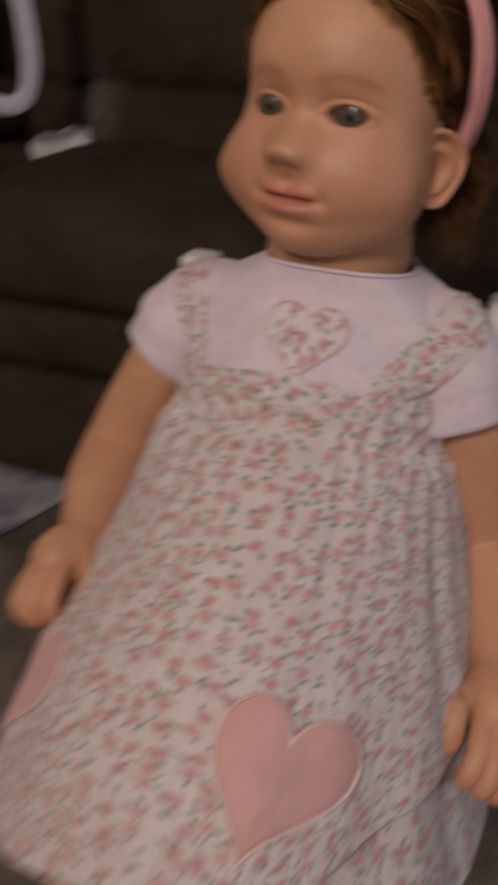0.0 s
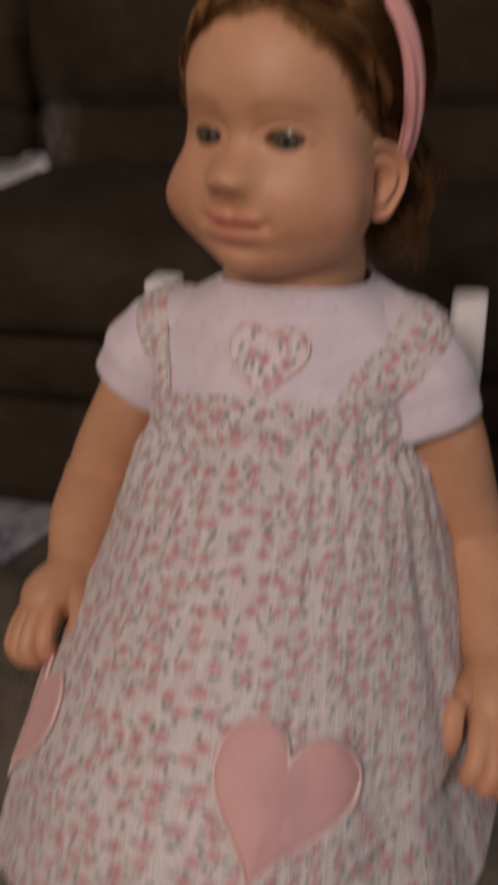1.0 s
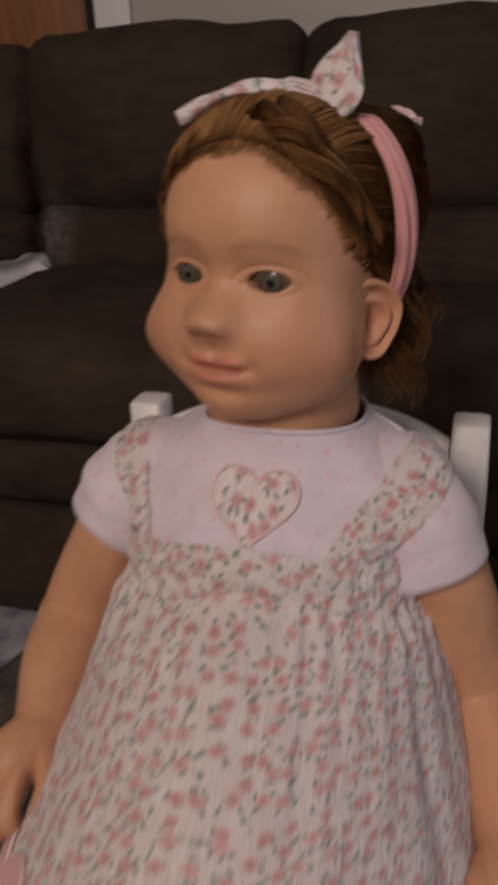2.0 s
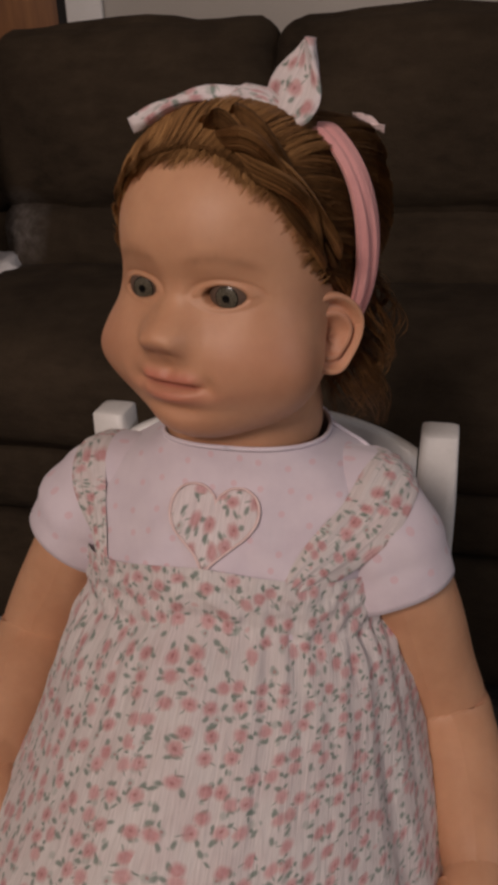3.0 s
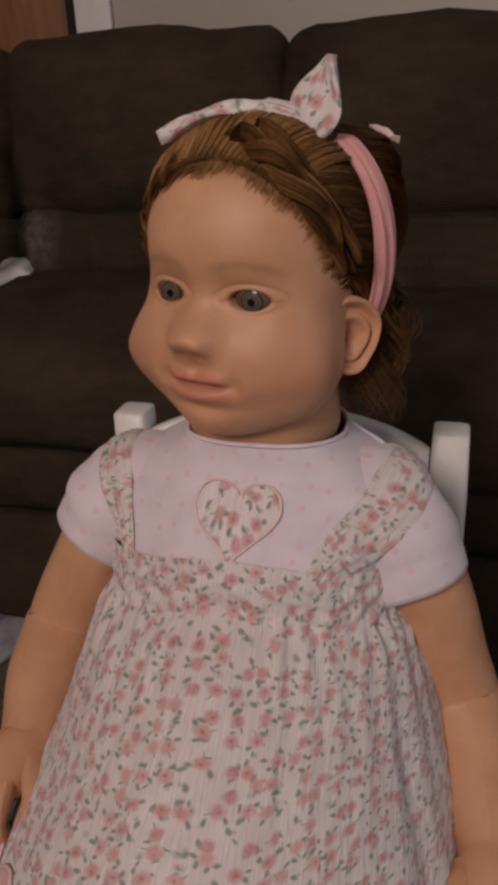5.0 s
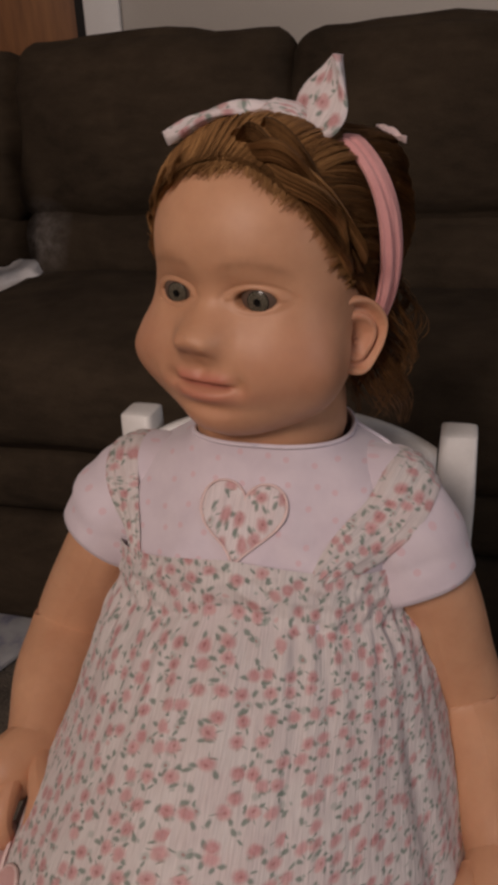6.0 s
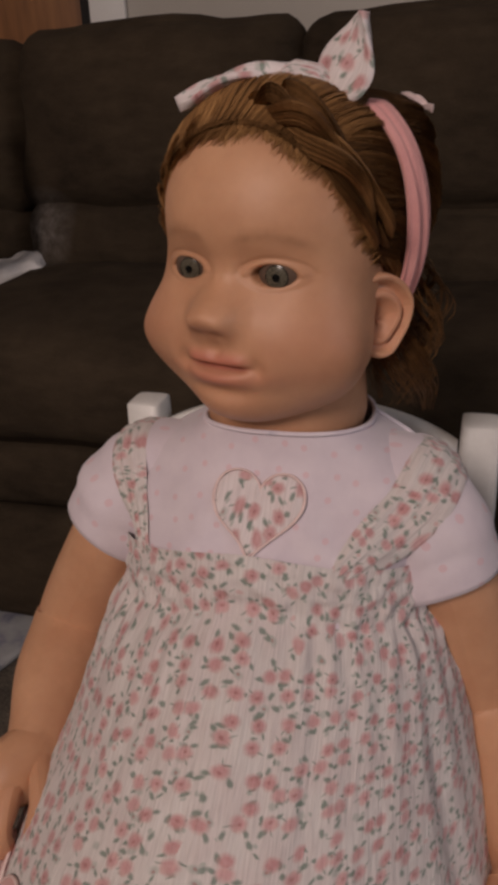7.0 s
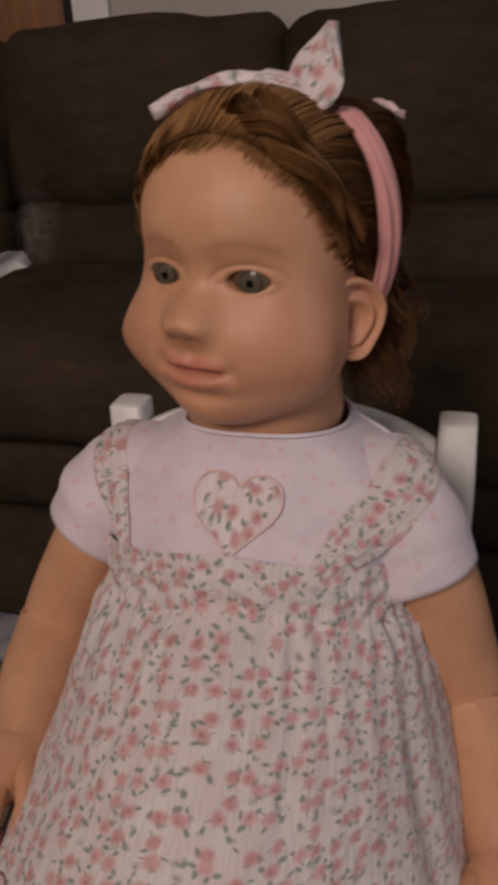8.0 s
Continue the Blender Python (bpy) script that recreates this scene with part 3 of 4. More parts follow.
def hairline(lon):
    """Height of the hairline at that turn from the face's middle."""
    a = abs(lon)
    return spline([(0.0, 0.0605), (0.35, 0.0588), (0.7, 0.0495), (1.0, 0.0345), (1.25, 0.012), (1.42, 0.000), (1.6, -0.004), (1.9, -0.035), (2.4, -0.056), (3.2, -0.060)], a)[0]


zs = [-0.080 + 0.0028 * i for i in range(4)] + [-0.0685 + 0.00085 * i for i in range(105)] + [0.0212 + (0.0735 - 0.0212) * (i / 22) for i in range(1, 23)]
lons = sorted({round(v, 5) for v in [-1.25 + 2.5 * i / 170 for i in range(171)] + [1.25 + (2 * math.pi - 2.5) * i / 60 for i in range(1, 60)]})
rows, tints = [], []
for z in zs:
    row, tr = [], []
    for lon in lons:
        x, y = skull(lon, z)
        d, side, lip, brow_and_shade = face(x, y, z)
        row.append((x + side, y - d, z))
        fuzz = 0.75 * ease(-0.006, 0.006, z - hairline(lon if lon <= math.pi else lon - 2 * math.pi))
        tr.append((lip, max(brow_and_shade, fuzz)))
    rows.append(row)
    tints.append(tr)
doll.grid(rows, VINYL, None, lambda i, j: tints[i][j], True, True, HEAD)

# eyes: glass balls behind the lids, looking to the doll's front
for s in (-1, 1):
    r = 0.0125
    c = Vector((s * EX, -0.0600 + 0.0176, EZ))
    gaze = Vector((s * 0.05 + 0.14, -1, -0.02)).normalized()
    turn = gaze.to_track_quat("Z", "Y").to_matrix().to_4x4()
    for mat, a0, a1, lift in ((SHADED_EYEWHITE, 0.46, 1.7, 0.0), (PUPIL, 0.42, 0.46, 0.0002), (IRIS, 0.15, 0.42, 0.0002), (PUPIL, 0.0, 0.15, 0.0003)):
        ring = [[((r + lift) * math.sin(a) * math.cos(t), (r + lift) * math.sin(a) * math.sin(t), (r + lift) * math.cos(a)) for t in (2 * math.pi * j / 28 for j in range(28))]
                for a in (max(a0 + (a1 - a0) * i / 8, 0.002) for i in range(9))]
        doll.grid(ring, mat, None, None, True, False, HEAD @ Matrix.Translation(c) @ turn)

# ears: a cupped plate with a rolled rim, an inner fold, a hollow and a lobe
for s in (-1, 1):
    rows, n = [], 48
    m = HEAD @ Matrix.Translation((s * 0.0515, -0.0055, -0.0275)) @ pose(0, 0, 0, 12, s * -6, s * -22)
    for i, (k, out) in enumerate(((0.98, -0.012), (1.03, -0.003), (1.05, 0.0040), (1.01, 0.0072), (0.94, 0.0080), (0.87, 0.0062), (0.81, 0.0026), (0.74, 0.0014), (0.66, 0.0036), (0.57, 0.0050), (0.48, 0.0030), (0.38, -0.0010), (0.26, -0.0034), (0.12, -0.0046), (0.01, -0.0048))):
        row = []
        for j in range(n):
            a = 2 * math.pi * j / n
            yy, zz = 0.0195 * math.cos(a), 0.0208 * math.sin(a)
            yy *= 1 - 0.34 * ease(0.2, -1.0, math.sin(a))
            lobe = ease(-0.45, -0.90, math.sin(a))
            front = ease(0.2, 0.9, -math.cos(a))
            depth = out * (1 - 0.80 * front) * (1 - (0.55 if out < 0.004 and k < 0.9 else 0.2) * lobe)
            row.append((s * (depth + 0.16 * yy), yy * k + 0.0035 * (1 - k), zz * k - 0.0035 * (1 - k)))
        rows.append(row)
    # inner ear tinted darker to stand for the shade in its hollow
    doll.grid(rows, VINYL, None, lambda i, j: (0.10 if i < 6 else 0.20, 0.06 if i > 11 else 0.0), True, False, m)

# neck
doll.tube([(0.013, -0.100, 0.555), (0.012, -0.102, 0.585), (0.011, -0.104, 0.600), (0.012, -0.106, 0.615), (0.012, -0.107, 0.64)], [0.042, 0.0410, 0.0452, 0.0438, 0.041], VINYL, 28, 1.0, (0, 1, 0))


# hair: a scalp shell, locks combed back over it, rope twists along the hairline, curls at the nape
def scalp(lon, z, lift):
    a = abs(lon)
    lift += 0.017 * ease(1.75, 2.5, a) * ease(-0.05, 0.02, z) * ease(0.074, 0.045, z) if a > 1.75 else 0.0
    x, y = skull(lon, z, lift)
    return Vector((x, y, z + lift * ease(0.02, 0.073, z)))


rows = []
for i in range(20):
    row = []
    for j in range(96):
        lon = -math.pi + 2 * math.pi * j / 96
        z = hairline(lon) + 0.002 + (0.0733 - hairline(lon) - 0.002) * i / 19
        row.append(scalp(lon, z, 0.0004 + 0.0022 * ease(0, 8, i)))
    rows.append(row)
doll.grid(rows, HAIR, None, lambda i, j: (0.25, 0), True, False, HEAD)
rng = random.Random(4)


def lock(points, r, tone, wob=0.0008, sides=3, flat=0.7, up=(0, 0, 1)):
    """A thin tapered lock along points in the head's space."""
    n = 14
    stops = [(k / (len(points) - 1), *p) for k, p in enumerate(points)]
    seed = rng.random() * 50
    path = [Vector(spline(stops, k / n)) + wob * Vector((noise.noise((k * 0.35, seed, 0)), noise.noise((seed, k * 0.35, 1)), noise.noise((3, seed, k * 0.35)))) for k in range(n + 1)]
    doll.tube(path, [r * (0.45 + 0.55 * math.sin(math.pi * min(1, (k + 2) / (n + 1)))) * (1 if k < n - 2 else 0.5) for k in range(n + 1)], HAIR, sides, flat, up, lambda i, j: (tone, 0), HEAD)


# combed back in flat clumps that part from one another
for _ in range(210):
    q = rng.random()
    side = rng.choice((1, 1, 1, -1))
    lon = side * (1.55 * q ** 0.8 + rng.uniform(-0.05, 0.05))
    z0 = hairline(lon) + rng.uniform(0.003, 0.016)
    end = side * (2.95 - 0.75 * q + rng.uniform(-0.14, 0.14))
    zend = 0.052 - 0.100 * q + rng.uniform(-0.010, 0.010)
    lift = rng.uniform(0.0022, 0.0052) if side > 0 else rng.uniform(0.0020, 0.0050)
    tone, wide = rng.uniform(0.0, 0.75), rng.uniform(0.0022, 0.0044)
    for _ in range(28):
        o, h = rng.uniform(-1, 1), rng.uniform(0, 1)
        pts = []
        for k in range(6):
            t = k / 5
            lo = lon + (end - lon) * t
            grow = math.sin(math.pi * (0.12 + 0.80 * t))
            zz = z0 + (zend - z0) * t + 0.022 * (1 - q) * math.sin(math.pi * t) + o * wide * grow
            zz = min(max(zz, hairline(lo) - 0.004), 0.0718)
            pts.append(scalp(lo, zz, (lift + 0.0012 * h * (1 - o * o)) * (0.35 + 0.65 * math.sin(math.pi * min(0.5, 0.12 + t)))))
        lock(pts, rng.uniform(0.00020, 0.00042), min(1, max(0, tone + rng.uniform(-0.25, 0.25))), 0.0005)
# hair over the brow, brushed back and to one side in tufts; then the finest at its edge
for n, low, high, fat, up in ((150, 0.001, 0.015, 0.00026, 0.0044), (150, -0.0040, 0.004, 0.00013, 0.0018)):
    for _ in range(n):
        lon = rng.uniform(-1.40, 1.45)
        z0 = hairline(lon) + rng.uniform(low, high)
        dl = 0.36 + rng.uniform(-0.16, 0.16) if fat > 0.0003 else rng.uniform(0.0, 0.30)
        rise = rng.uniform(0.006, 0.014) * (1.3 if fat > 0.0003 else 1.0)
        tone = rng.uniform(0.55, 1.0)
        for _ in range(24):
            l2, z2 = lon + rng.uniform(-0.11, 0.11), z0 + rng.uniform(-0.0030, 0.0030)
            pts = [scalp(l2 + (dl + (lon - l2) * 0.5) * t, min(0.0715, z2 + (rise + (z0 - z2) * 0.5) * t), 0.0001 + up * t ** 0.8) for t in (0.0, 0.35, 0.7, 1.0)]
            lock(pts, fat * rng.uniform(0.7, 1.2), min(1, tone + rng.uniform(-0.1, 0.1)), 0.0005)
# rope twists of thick smooth strands, from the bow down to behind the ear
for start, stop, zoff, size, turns, count in ((-0.40, 1.42, 0.0095, 0.0104, 11.0, 3), (-0.05, 1.62, 0.0215, 0.0086, 8.5, 2)):
    for strand in range(count):
        tone = (0.55, 0.15, 0.35)[strand]
        for wisp in range(130):
            pts = []
            ph0, rr = strand * 6.283 / count, size * 0.50
            ang, rad = rng.uniform(0, 6.283), size * 0.40 * math.sqrt(rng.random())
            o = (rad * math.cos(ang), rad * math.sin(ang))
            for k in range(30):
                t = k / 29
                lo = start + (stop - start) * t
                zz = min(hairline(lo) + zoff * (1 - 0.5 * t), 0.0705)
                grow = 0.03 + 0.97 * ease(0.05, 0.60, t)
                grow *= 1 - 0.90 * ease(0.80, 1.0, t)
                ph = ph0 + t * turns
                c = scalp(lo, zz, 0.0005 + 0.0060 * grow + (rr * math.cos(ph) + o[0]) * grow)
                pts.append(c + Vector((0, 0, (rr * math.sin(ph) + o[1]) * grow)))
            taper = [0.00044 * (0.5 + 0.5 * math.sin(math.pi * (0.12 + 0.8 * k / 29))) * (0.3 + 0.7 * ease(0.0, 0.3, k / 29)) for k in range(30)]
            shade = tone + rng.uniform(-0.2, 0.2)
            doll.tube(pts, taper, HAIR, 3, 0.8, (0, 0, 1), lambda i, j: (shade, 0), HEAD)
# locks laid over the headband beside the bow
for turn in range(42):
    x0, tone = rng.uniform(0.012, 0.046) if turn < 18 else rng.uniform(-0.046, 0.012), rng.uniform(0.1, 0.85)
    for _ in range(34):
        dx, h = rng.uniform(-0.0035, 0.0035), rng.uniform(0, 0.0022)
        pts = []
        for y, drop in ((-0.044, -0.002), (-0.020, 0.003), (0.006, 0.009), (0.026, 0.016), (0.044, 0.026)):
            a = min(1.1, (x0 + dx) / 0.062 + drop * (7.0 if x0 > 0.012 else 2.0))
            r = 0.0755 + h + 0.0022 * math.cos(y * 40) - 1.7 * max(0.0, -y - 0.012) ** 1.35 - 0.45 * max(0.0, y - 0.012)
            pts.append(Vector((r * 0.93 * math.sin(a), y, 0.005 + r * math.cos(a))))
        lock(pts, rng.uniform(0.00018, 0.00036), min(1, max(0, tone + rng.uniform(-0.25, 0.25))), 0.0007)
# nape curls
for _ in range(80):
    s = rng.choice((1, 1, 1, -1))
    lon = s * rng.uniform(1.85, 2.9)
    z0 = rng.uniform(-0.048, -0.004)
    a = scalp(lon, z0, 0.007)
    out = Vector((a.x, a.y, 0)).normalized()
    tipz = max(z0 - rng.uniform(0.025, 0.065), -0.090 + rng.uniform(0, 0.02))
    ph, tone = rng.uniform(0, 6.28), rng.uniform(0.0, 0.35)
    for _ in range(10):
        p2, f = ph + rng.uniform(-0.4, 0.4), rng.uniform(0.7, 1.3)
        pts = [a + Vector((rng.uniform(-1, 1), rng.uniform(-1, 1), rng.uniform(-1, 1))) * 0.003]
        for k in range(1, 6):
            t = k / 5
            pts.append(Vector((a.x, a.y, z0 + (tipz - z0) * t)) + out * f * (0.001 + 0.003 * t + 0.0045 * (math.sin(p2 + t * 4.5) - math.sin(p2))) + Vector((0.006 * (math.cos(p2 + t * 4.5) - math.cos(p2)), 0.004 * (math.sin(p2 + 4 * t) - math.sin(p2)), 0)))
        lock(pts, rng.uniform(0.0002, 0.0004), tone, 0.0016, 3, 0.7, (0.6, 0.8, 0.1))

# arms, hands and legs
def arm(points, radii, crease):
    """A plump vinyl arm with a moulded crease at the elbow."""
    stops = [(k / (len(points) - 1), *p, r) for k, (p, r) in enumerate(zip(points, radii))]
    path, rr = [], []
    for k in range(65):
        *p, r = spline(stops, k / 64)
        path.append(p)
        rr.append(r * (1 - 0.03 * bell(k / 64 - crease, 0.010) + 0.03 * bell(k / 64 - crease - 0.05, 0.03)))
    doll.tube(path, rr, VINYL, 28, 1.0, (1, 0, 0.05), lambda i, j: (0.25 * bell(i / 64 - crease, 0.010), 0.10 * bell(i / 64 - crease, 0.008)))


arm([(-0.086, -0.120, 0.540), (-0.102, -0.120, 0.505), (-0.123, -0.120, 0.465), (-0.134, -0.125, 0.437), (-0.132, -0.160, 0.425), (-0.125, -0.195, 0.415), (-0.123, -0.214, 0.410)],
    [0.024, 0.0265, 0.0270, 0.0280, 0.0265, 0.0205, 0.0165], 0.46)
arm([(0.098, -0.122, 0.540), (0.115, -0.121, 0.492), (0.127, -0.119, 0.450), (0.137, -0.122, 0.420), (0.149, -0.152, 0.403), (0.156, -0.188, 0.390), (0.158, -0.206, 0.384)],
    [0.026, 0.0270, 0.0265, 0.0275, 0.0260, 0.0210, 0.0165], 0.46)


def curled(wrist, palm, s, tips, thumb):
    """The end of an arm: palm, four curved fingers and a thumb, by their places in the room."""
    w, p = Vector(wrist), Vector(palm)
    n = (p - w).normalized()
    doll.tube([w - n * 0.016, w - n * 0.006, w.lerp(p, 0.25), w.lerp(p, 0.6), p, p + n * 0.007, p + n * 0.012, p + n * 0.0145], [0.0120, 0.0164, 0.0184, 0.0196, 0.0190, 0.0155, 0.0100, 0.0030], VINYL, 24, 1.0, (s, 0, 0.4))
    for k, (root, bend, tip) in enumerate(tips + [thumb]):
        root = Vector(root).lerp(w, 0.38) + Vector((0, 0, 0.004)) if k < 4 else Vector(root)
        stops = [(0, *root), (0.60, *bend), (1, *tip)]
        path = [Vector(spline(stops, t / 14)) for t in range(15)]
        r = 0.0075 if k < 4 else 0.0080
        rr = [r * (1.0 - 0.08 * bell(t / 14 - 0.55, 0.06) - 0.16 * t / 14) for t in range(13)] + [r * 0.66, r * 0.3]
        doll.tube(path, rr, VINYL, 14, 1.0, (0.3, 1, 0.2), lambda i, j: (0.22 if i > 10 else 0.06, 0))


curled((-0.123, -0.208, 0.412), (-0.133, -0.231, 0.404), 1,
       [((-0.124, -0.236, 0.408), (-0.121, -0.256, 0.397), (-0.119, -0.257, 0.379)),
        ((-0.133, -0.239, 0.408), (-0.132, -0.259, 0.394), (-0.127, -0.259, 0.375)),
        ((-0.142, -0.236, 0.404), (-0.142, -0.256, 0.389), (-0.135, -0.257, 0.371)),
        ((-0.149, -0.230, 0.399), (-0.150, -0.249, 0.384), (-0.143, -0.252, 0.368))],
       ((-0.114, -0.216, 0.412), (-0.100, -0.246, 0.408), (-0.101, -0.262, 0.387)))
curled((0.158, -0.203, 0.385), (0.160, -0.228, 0.371), -1,
       [((0.150, -0.236, 0.371), (0.151, -0.258, 0.365), (0.146, -0.265, 0.348)),
        ((0.159, -0.238, 0.370), (0.161, -0.260, 0.363), (0.155, -0.268, 0.346)),
        ((0.168, -0.236, 0.368), (0.171, -0.257, 0.360), (0.165, -0.266, 0.344)),
        ((0.175, -0.230, 0.365), (0.179, -0.250, 0.358), (0.174, -0.260, 0.343))],
       ((0.146, -0.214, 0.382), (0.136, -0.240, 0.380), (0.136, -0.256, 0.361)))
for sx in (-1, 1):
    doll.tube([(sx * 0.050, -0.13, 0.362), (sx * 0.052, -0.24, 0.362), (sx * 0.052, -0.315, 0.346), (sx * 0.054, -0.335, 0.310), (sx * 0.056, -0.335, 0.24), (sx * 0.056, -0.333, 0.16), (sx * 0.056, -0.333, 0.09)],
              [0.034, 0.034, 0.033, 0.032, 0.031, 0.026, 0.020], VINYL, 22, 1.0, (1, 0, 0))
    doll.tube([(sx * 0.056, -0.315, 0.082), (sx * 0.057, -0.34, 0.078), (sx * 0.059, -0.375, 0.068), (sx * 0.061, -0.40, 0.060)], [0.016, 0.021, 0.021, 0.012], VINYL, 18, 0.75, (0, 0, 1))
# trunk below the clothes
doll.tube([(0.008, -0.118, 0.330), (0.008, -0.117, 0.36), (0.008, -0.113, 0.45), (0.008, -0.110, 0.52), (0.010, -0.107, 0.565)], [0.070, 0.076, 0.070, 0.062, 0.040], VINYL, 30, 1.0, (0, 1, 0))
ob = doll.build("doll", (0.0, -0.15, SEAT + 0.004))
tagged(ob, "lifelike vinyl toddler doll with brown hair, sitting on a chair", "doll")

# ---------- the headband ----------
headband = thing("headband", HEAD.translation + Vector((0, 0, 0.07)), "pink jersey headband with a floral knotted bow", "headband")
sh = Shell()
rows = []
for i in range(81):
    t = -1 + 2 * i / 80
    a = t * 2.15
    row = []
    for j in range(25):
        v = -1 + 2 * j / 24
        px = 0.0605 * math.sin(a) * (1 - 0.05 * abs(t) ** 4)
        pz = 0.010 + 0.0680 * math.cos(a)
        py = 0.008 + 0.014 * abs(t) ** 2 + v * (0.0102 + 0.0012 * math.sin(t * 4))
        out = Vector((math.sin(a), 0, math.cos(a)))
        fold = math.cos(v * 9 + 1.3 * math.sin(t * 5)) + 0.5 * math.cos(v * 17 - 2 * t)
        over = ease(-0.62, -0.45, t) * (1 - ease(0.20, 0.34, t))
        lift = 0.0082 - 0.0105 * over + 0.0040 * (1 - over) * bell(abs(t) - 0.42, 0.16) + 0.0010 * fold * (0.35 + 0.65 * ease(0.35, 0.75, abs(t))) - 0.0028 * v * v
        row.append(Vector((px, py, pz)) + out * lift)
    rows.append(row + [p - (p - Vector((0, p.y, 0.010))).normalized() * 0.0016 for p in reversed(row)])
sh.grid(rows, BAND, None, None, True, False, HEAD)
sh.build("band", HEAD.translation, headband)


def leaf(base, tip, width, normal, mat, thick=0.0026, droop=(0, 0, 0), start=0.35, full=0.5, point=0.62):
    """A padded cloth blade from base to tip with folds along it; start: its width at the knot; full: where it is widest; point: where it narrows."""
    base, tip, normal = Vector(base), Vector(tip), Vector(normal).normalized()
    along = tip - base
    side = along.cross(normal).normalized()
    rows = []
    for i in range(25):
        t = i / 24
        w = width * (start + (1 - start) * ease(0, full, t)) * (1 - ease(point, 1.03, t) * 0.78) * math.sqrt(max(0.0, 1 - max(0.0, (t - 0.9) / 0.1) ** 2 * 0.9))
        mid = base + along * t + Vector(droop) * math.sin(math.pi * t)
        row = []
        for j in range(24):
            a = 2 * math.pi * j / 24
            u = math.cos(a)
            row.append(mid + side * (w * u) + normal * (thick * math.sin(a) + 0.0022 * (1 - t) * math.cos(u * 7) + 0.0016 * math.sin(6 * t + 2 * u)))
        rows.append(row)
    sh.grid(rows, mat, lambda i, j: (width * math.cos(6.283 * j / 24) + 0.07, i / 24 * along.length), None, True, True, HEAD)


sh = Shell()
leaf((0.012, -0.004, 0.0815), (-0.044, -0.026, 0.0715), 0.0068, (-0.1, -0.50, 1), FLORAL_WHITE, 0.0030, (0, 0, 0.006), 0.6, 0.5, 0.8)
leaf((0.027, -0.002, 0.0715), (0.041, 0.000, 0.1065), 0.0170, (-0.35, -1, 0.1), FLORAL_WHITE, 0.0035, (0.002, 0, 0), 0.72, 0.20, 0.30)
sh.tube([(0.002, -0.006, 0.0815), (0.010, -0.006, 0.0825), (0.020, -0.004, 0.0800), (0.030, -0.002, 0.0740)], [0.0045, 0.0065, 0.0070, 0.005], FLORAL_WHITE, 14, 0.85, (0, 1, 0), None, HEAD)
sh.build("bow", HEAD.translation, headband, "white floral cotton bow with one upright loop")
sh = Shell()
leaf((0.036, 0.058, 0.0690), (0.051, 0.066, 0.0640), 0.0018, (0.2, -0.3, 1), TRIM, 0.0010, (0, 0, 0.001))
sh.build("tail", HEAD.translation, headband, "small pale pink ribbon tail")

# ---------- the shirt: half width, half depth, middle by height ----------
TORSO = [(0.330, 0.098, 0.100, 0.006, -0.122), (0.420, 0.090, 0.094, 0.006, -0.120), (0.480, 0.085, 0.087, 0.006, -0.116), (0.520, 0.084, 0.082, 0.007, -0.114), (0.545, 0.087, 0.074, 0.008, -0.112),
         (0.562, 0.087, 0.063, 0.008, -0.110), (0.576, 0.078, 0.053, 0.009, -0.107), (0.587, 0.060, 0.047, 0.011, -0.105), (0.595, 0.0462, 0.0470, 0.013, -0.103)]


def torso(a, z, lift=0.0):
    w, d, cx, cy = spline(TORSO, z)
    s, c = math.sin(a), -math.cos(a)
    p = Vector((cx + (w + lift) * math.copysign(abs(s) ** 0.85, s), cy + (d + lift) * math.copysign(abs(c) ** 0.85, c), z))
    p.z += 0.0075 * ease(0.575, 0.595, z) * max(0.0, -c)
    k = 0.0055 * ease(0.45, 0.57, z) * (1 - 0.85 * ease(0.574, 0.590, z))
    ridge = math.sin((p.z * 0.8 + abs(p.x - 0.01) * 0.9) * 230) * noise.noise((p.x * 16, p.z * 16, 9))
    return p + Vector((s, c, 0)) * k * (noise.noise((p.x * 32, p.z * 50, 2)) + 0.9 * ridge)


shirt = thing("t_shirt", (0.006, -0.114, 0.50), "pale lilac jersey shirt with faint pink dots, worn by the doll", "shirt")
zs = [0.42 + (0.5948 - 0.42) * i / 60 for i in range(61)]


def shirt_uv(i, j):
    p = torso(2 * math.pi * j / 120 - math.pi, zs[i])
    return p.x * 1.15, p.z + 0.5 * p.y


sh = Shell()
sh.grid([[torso(2 * math.pi * j / 120 - math.pi, z) for j in range(120)] for z in zs], SHIRT, shirt_uv, None, True, False)
sh.build("body", (0.006, -0.114, 0.50), shirt)
cloth_verts, cloth_faces = list(sh.verts), list(sh.faces)
sh = Shell()
sh.tube([torso(2 * math.pi * j / 80, 0.5945, 0.0004) + Vector((0, 0, 0.0002)) for j in range(81)], 0.0014, HEM, 8, 1.0, (0, 0, 1))
sh.build("collar", (0.006, -0.114, 0.50), shirt, "narrow lilac neck binding")


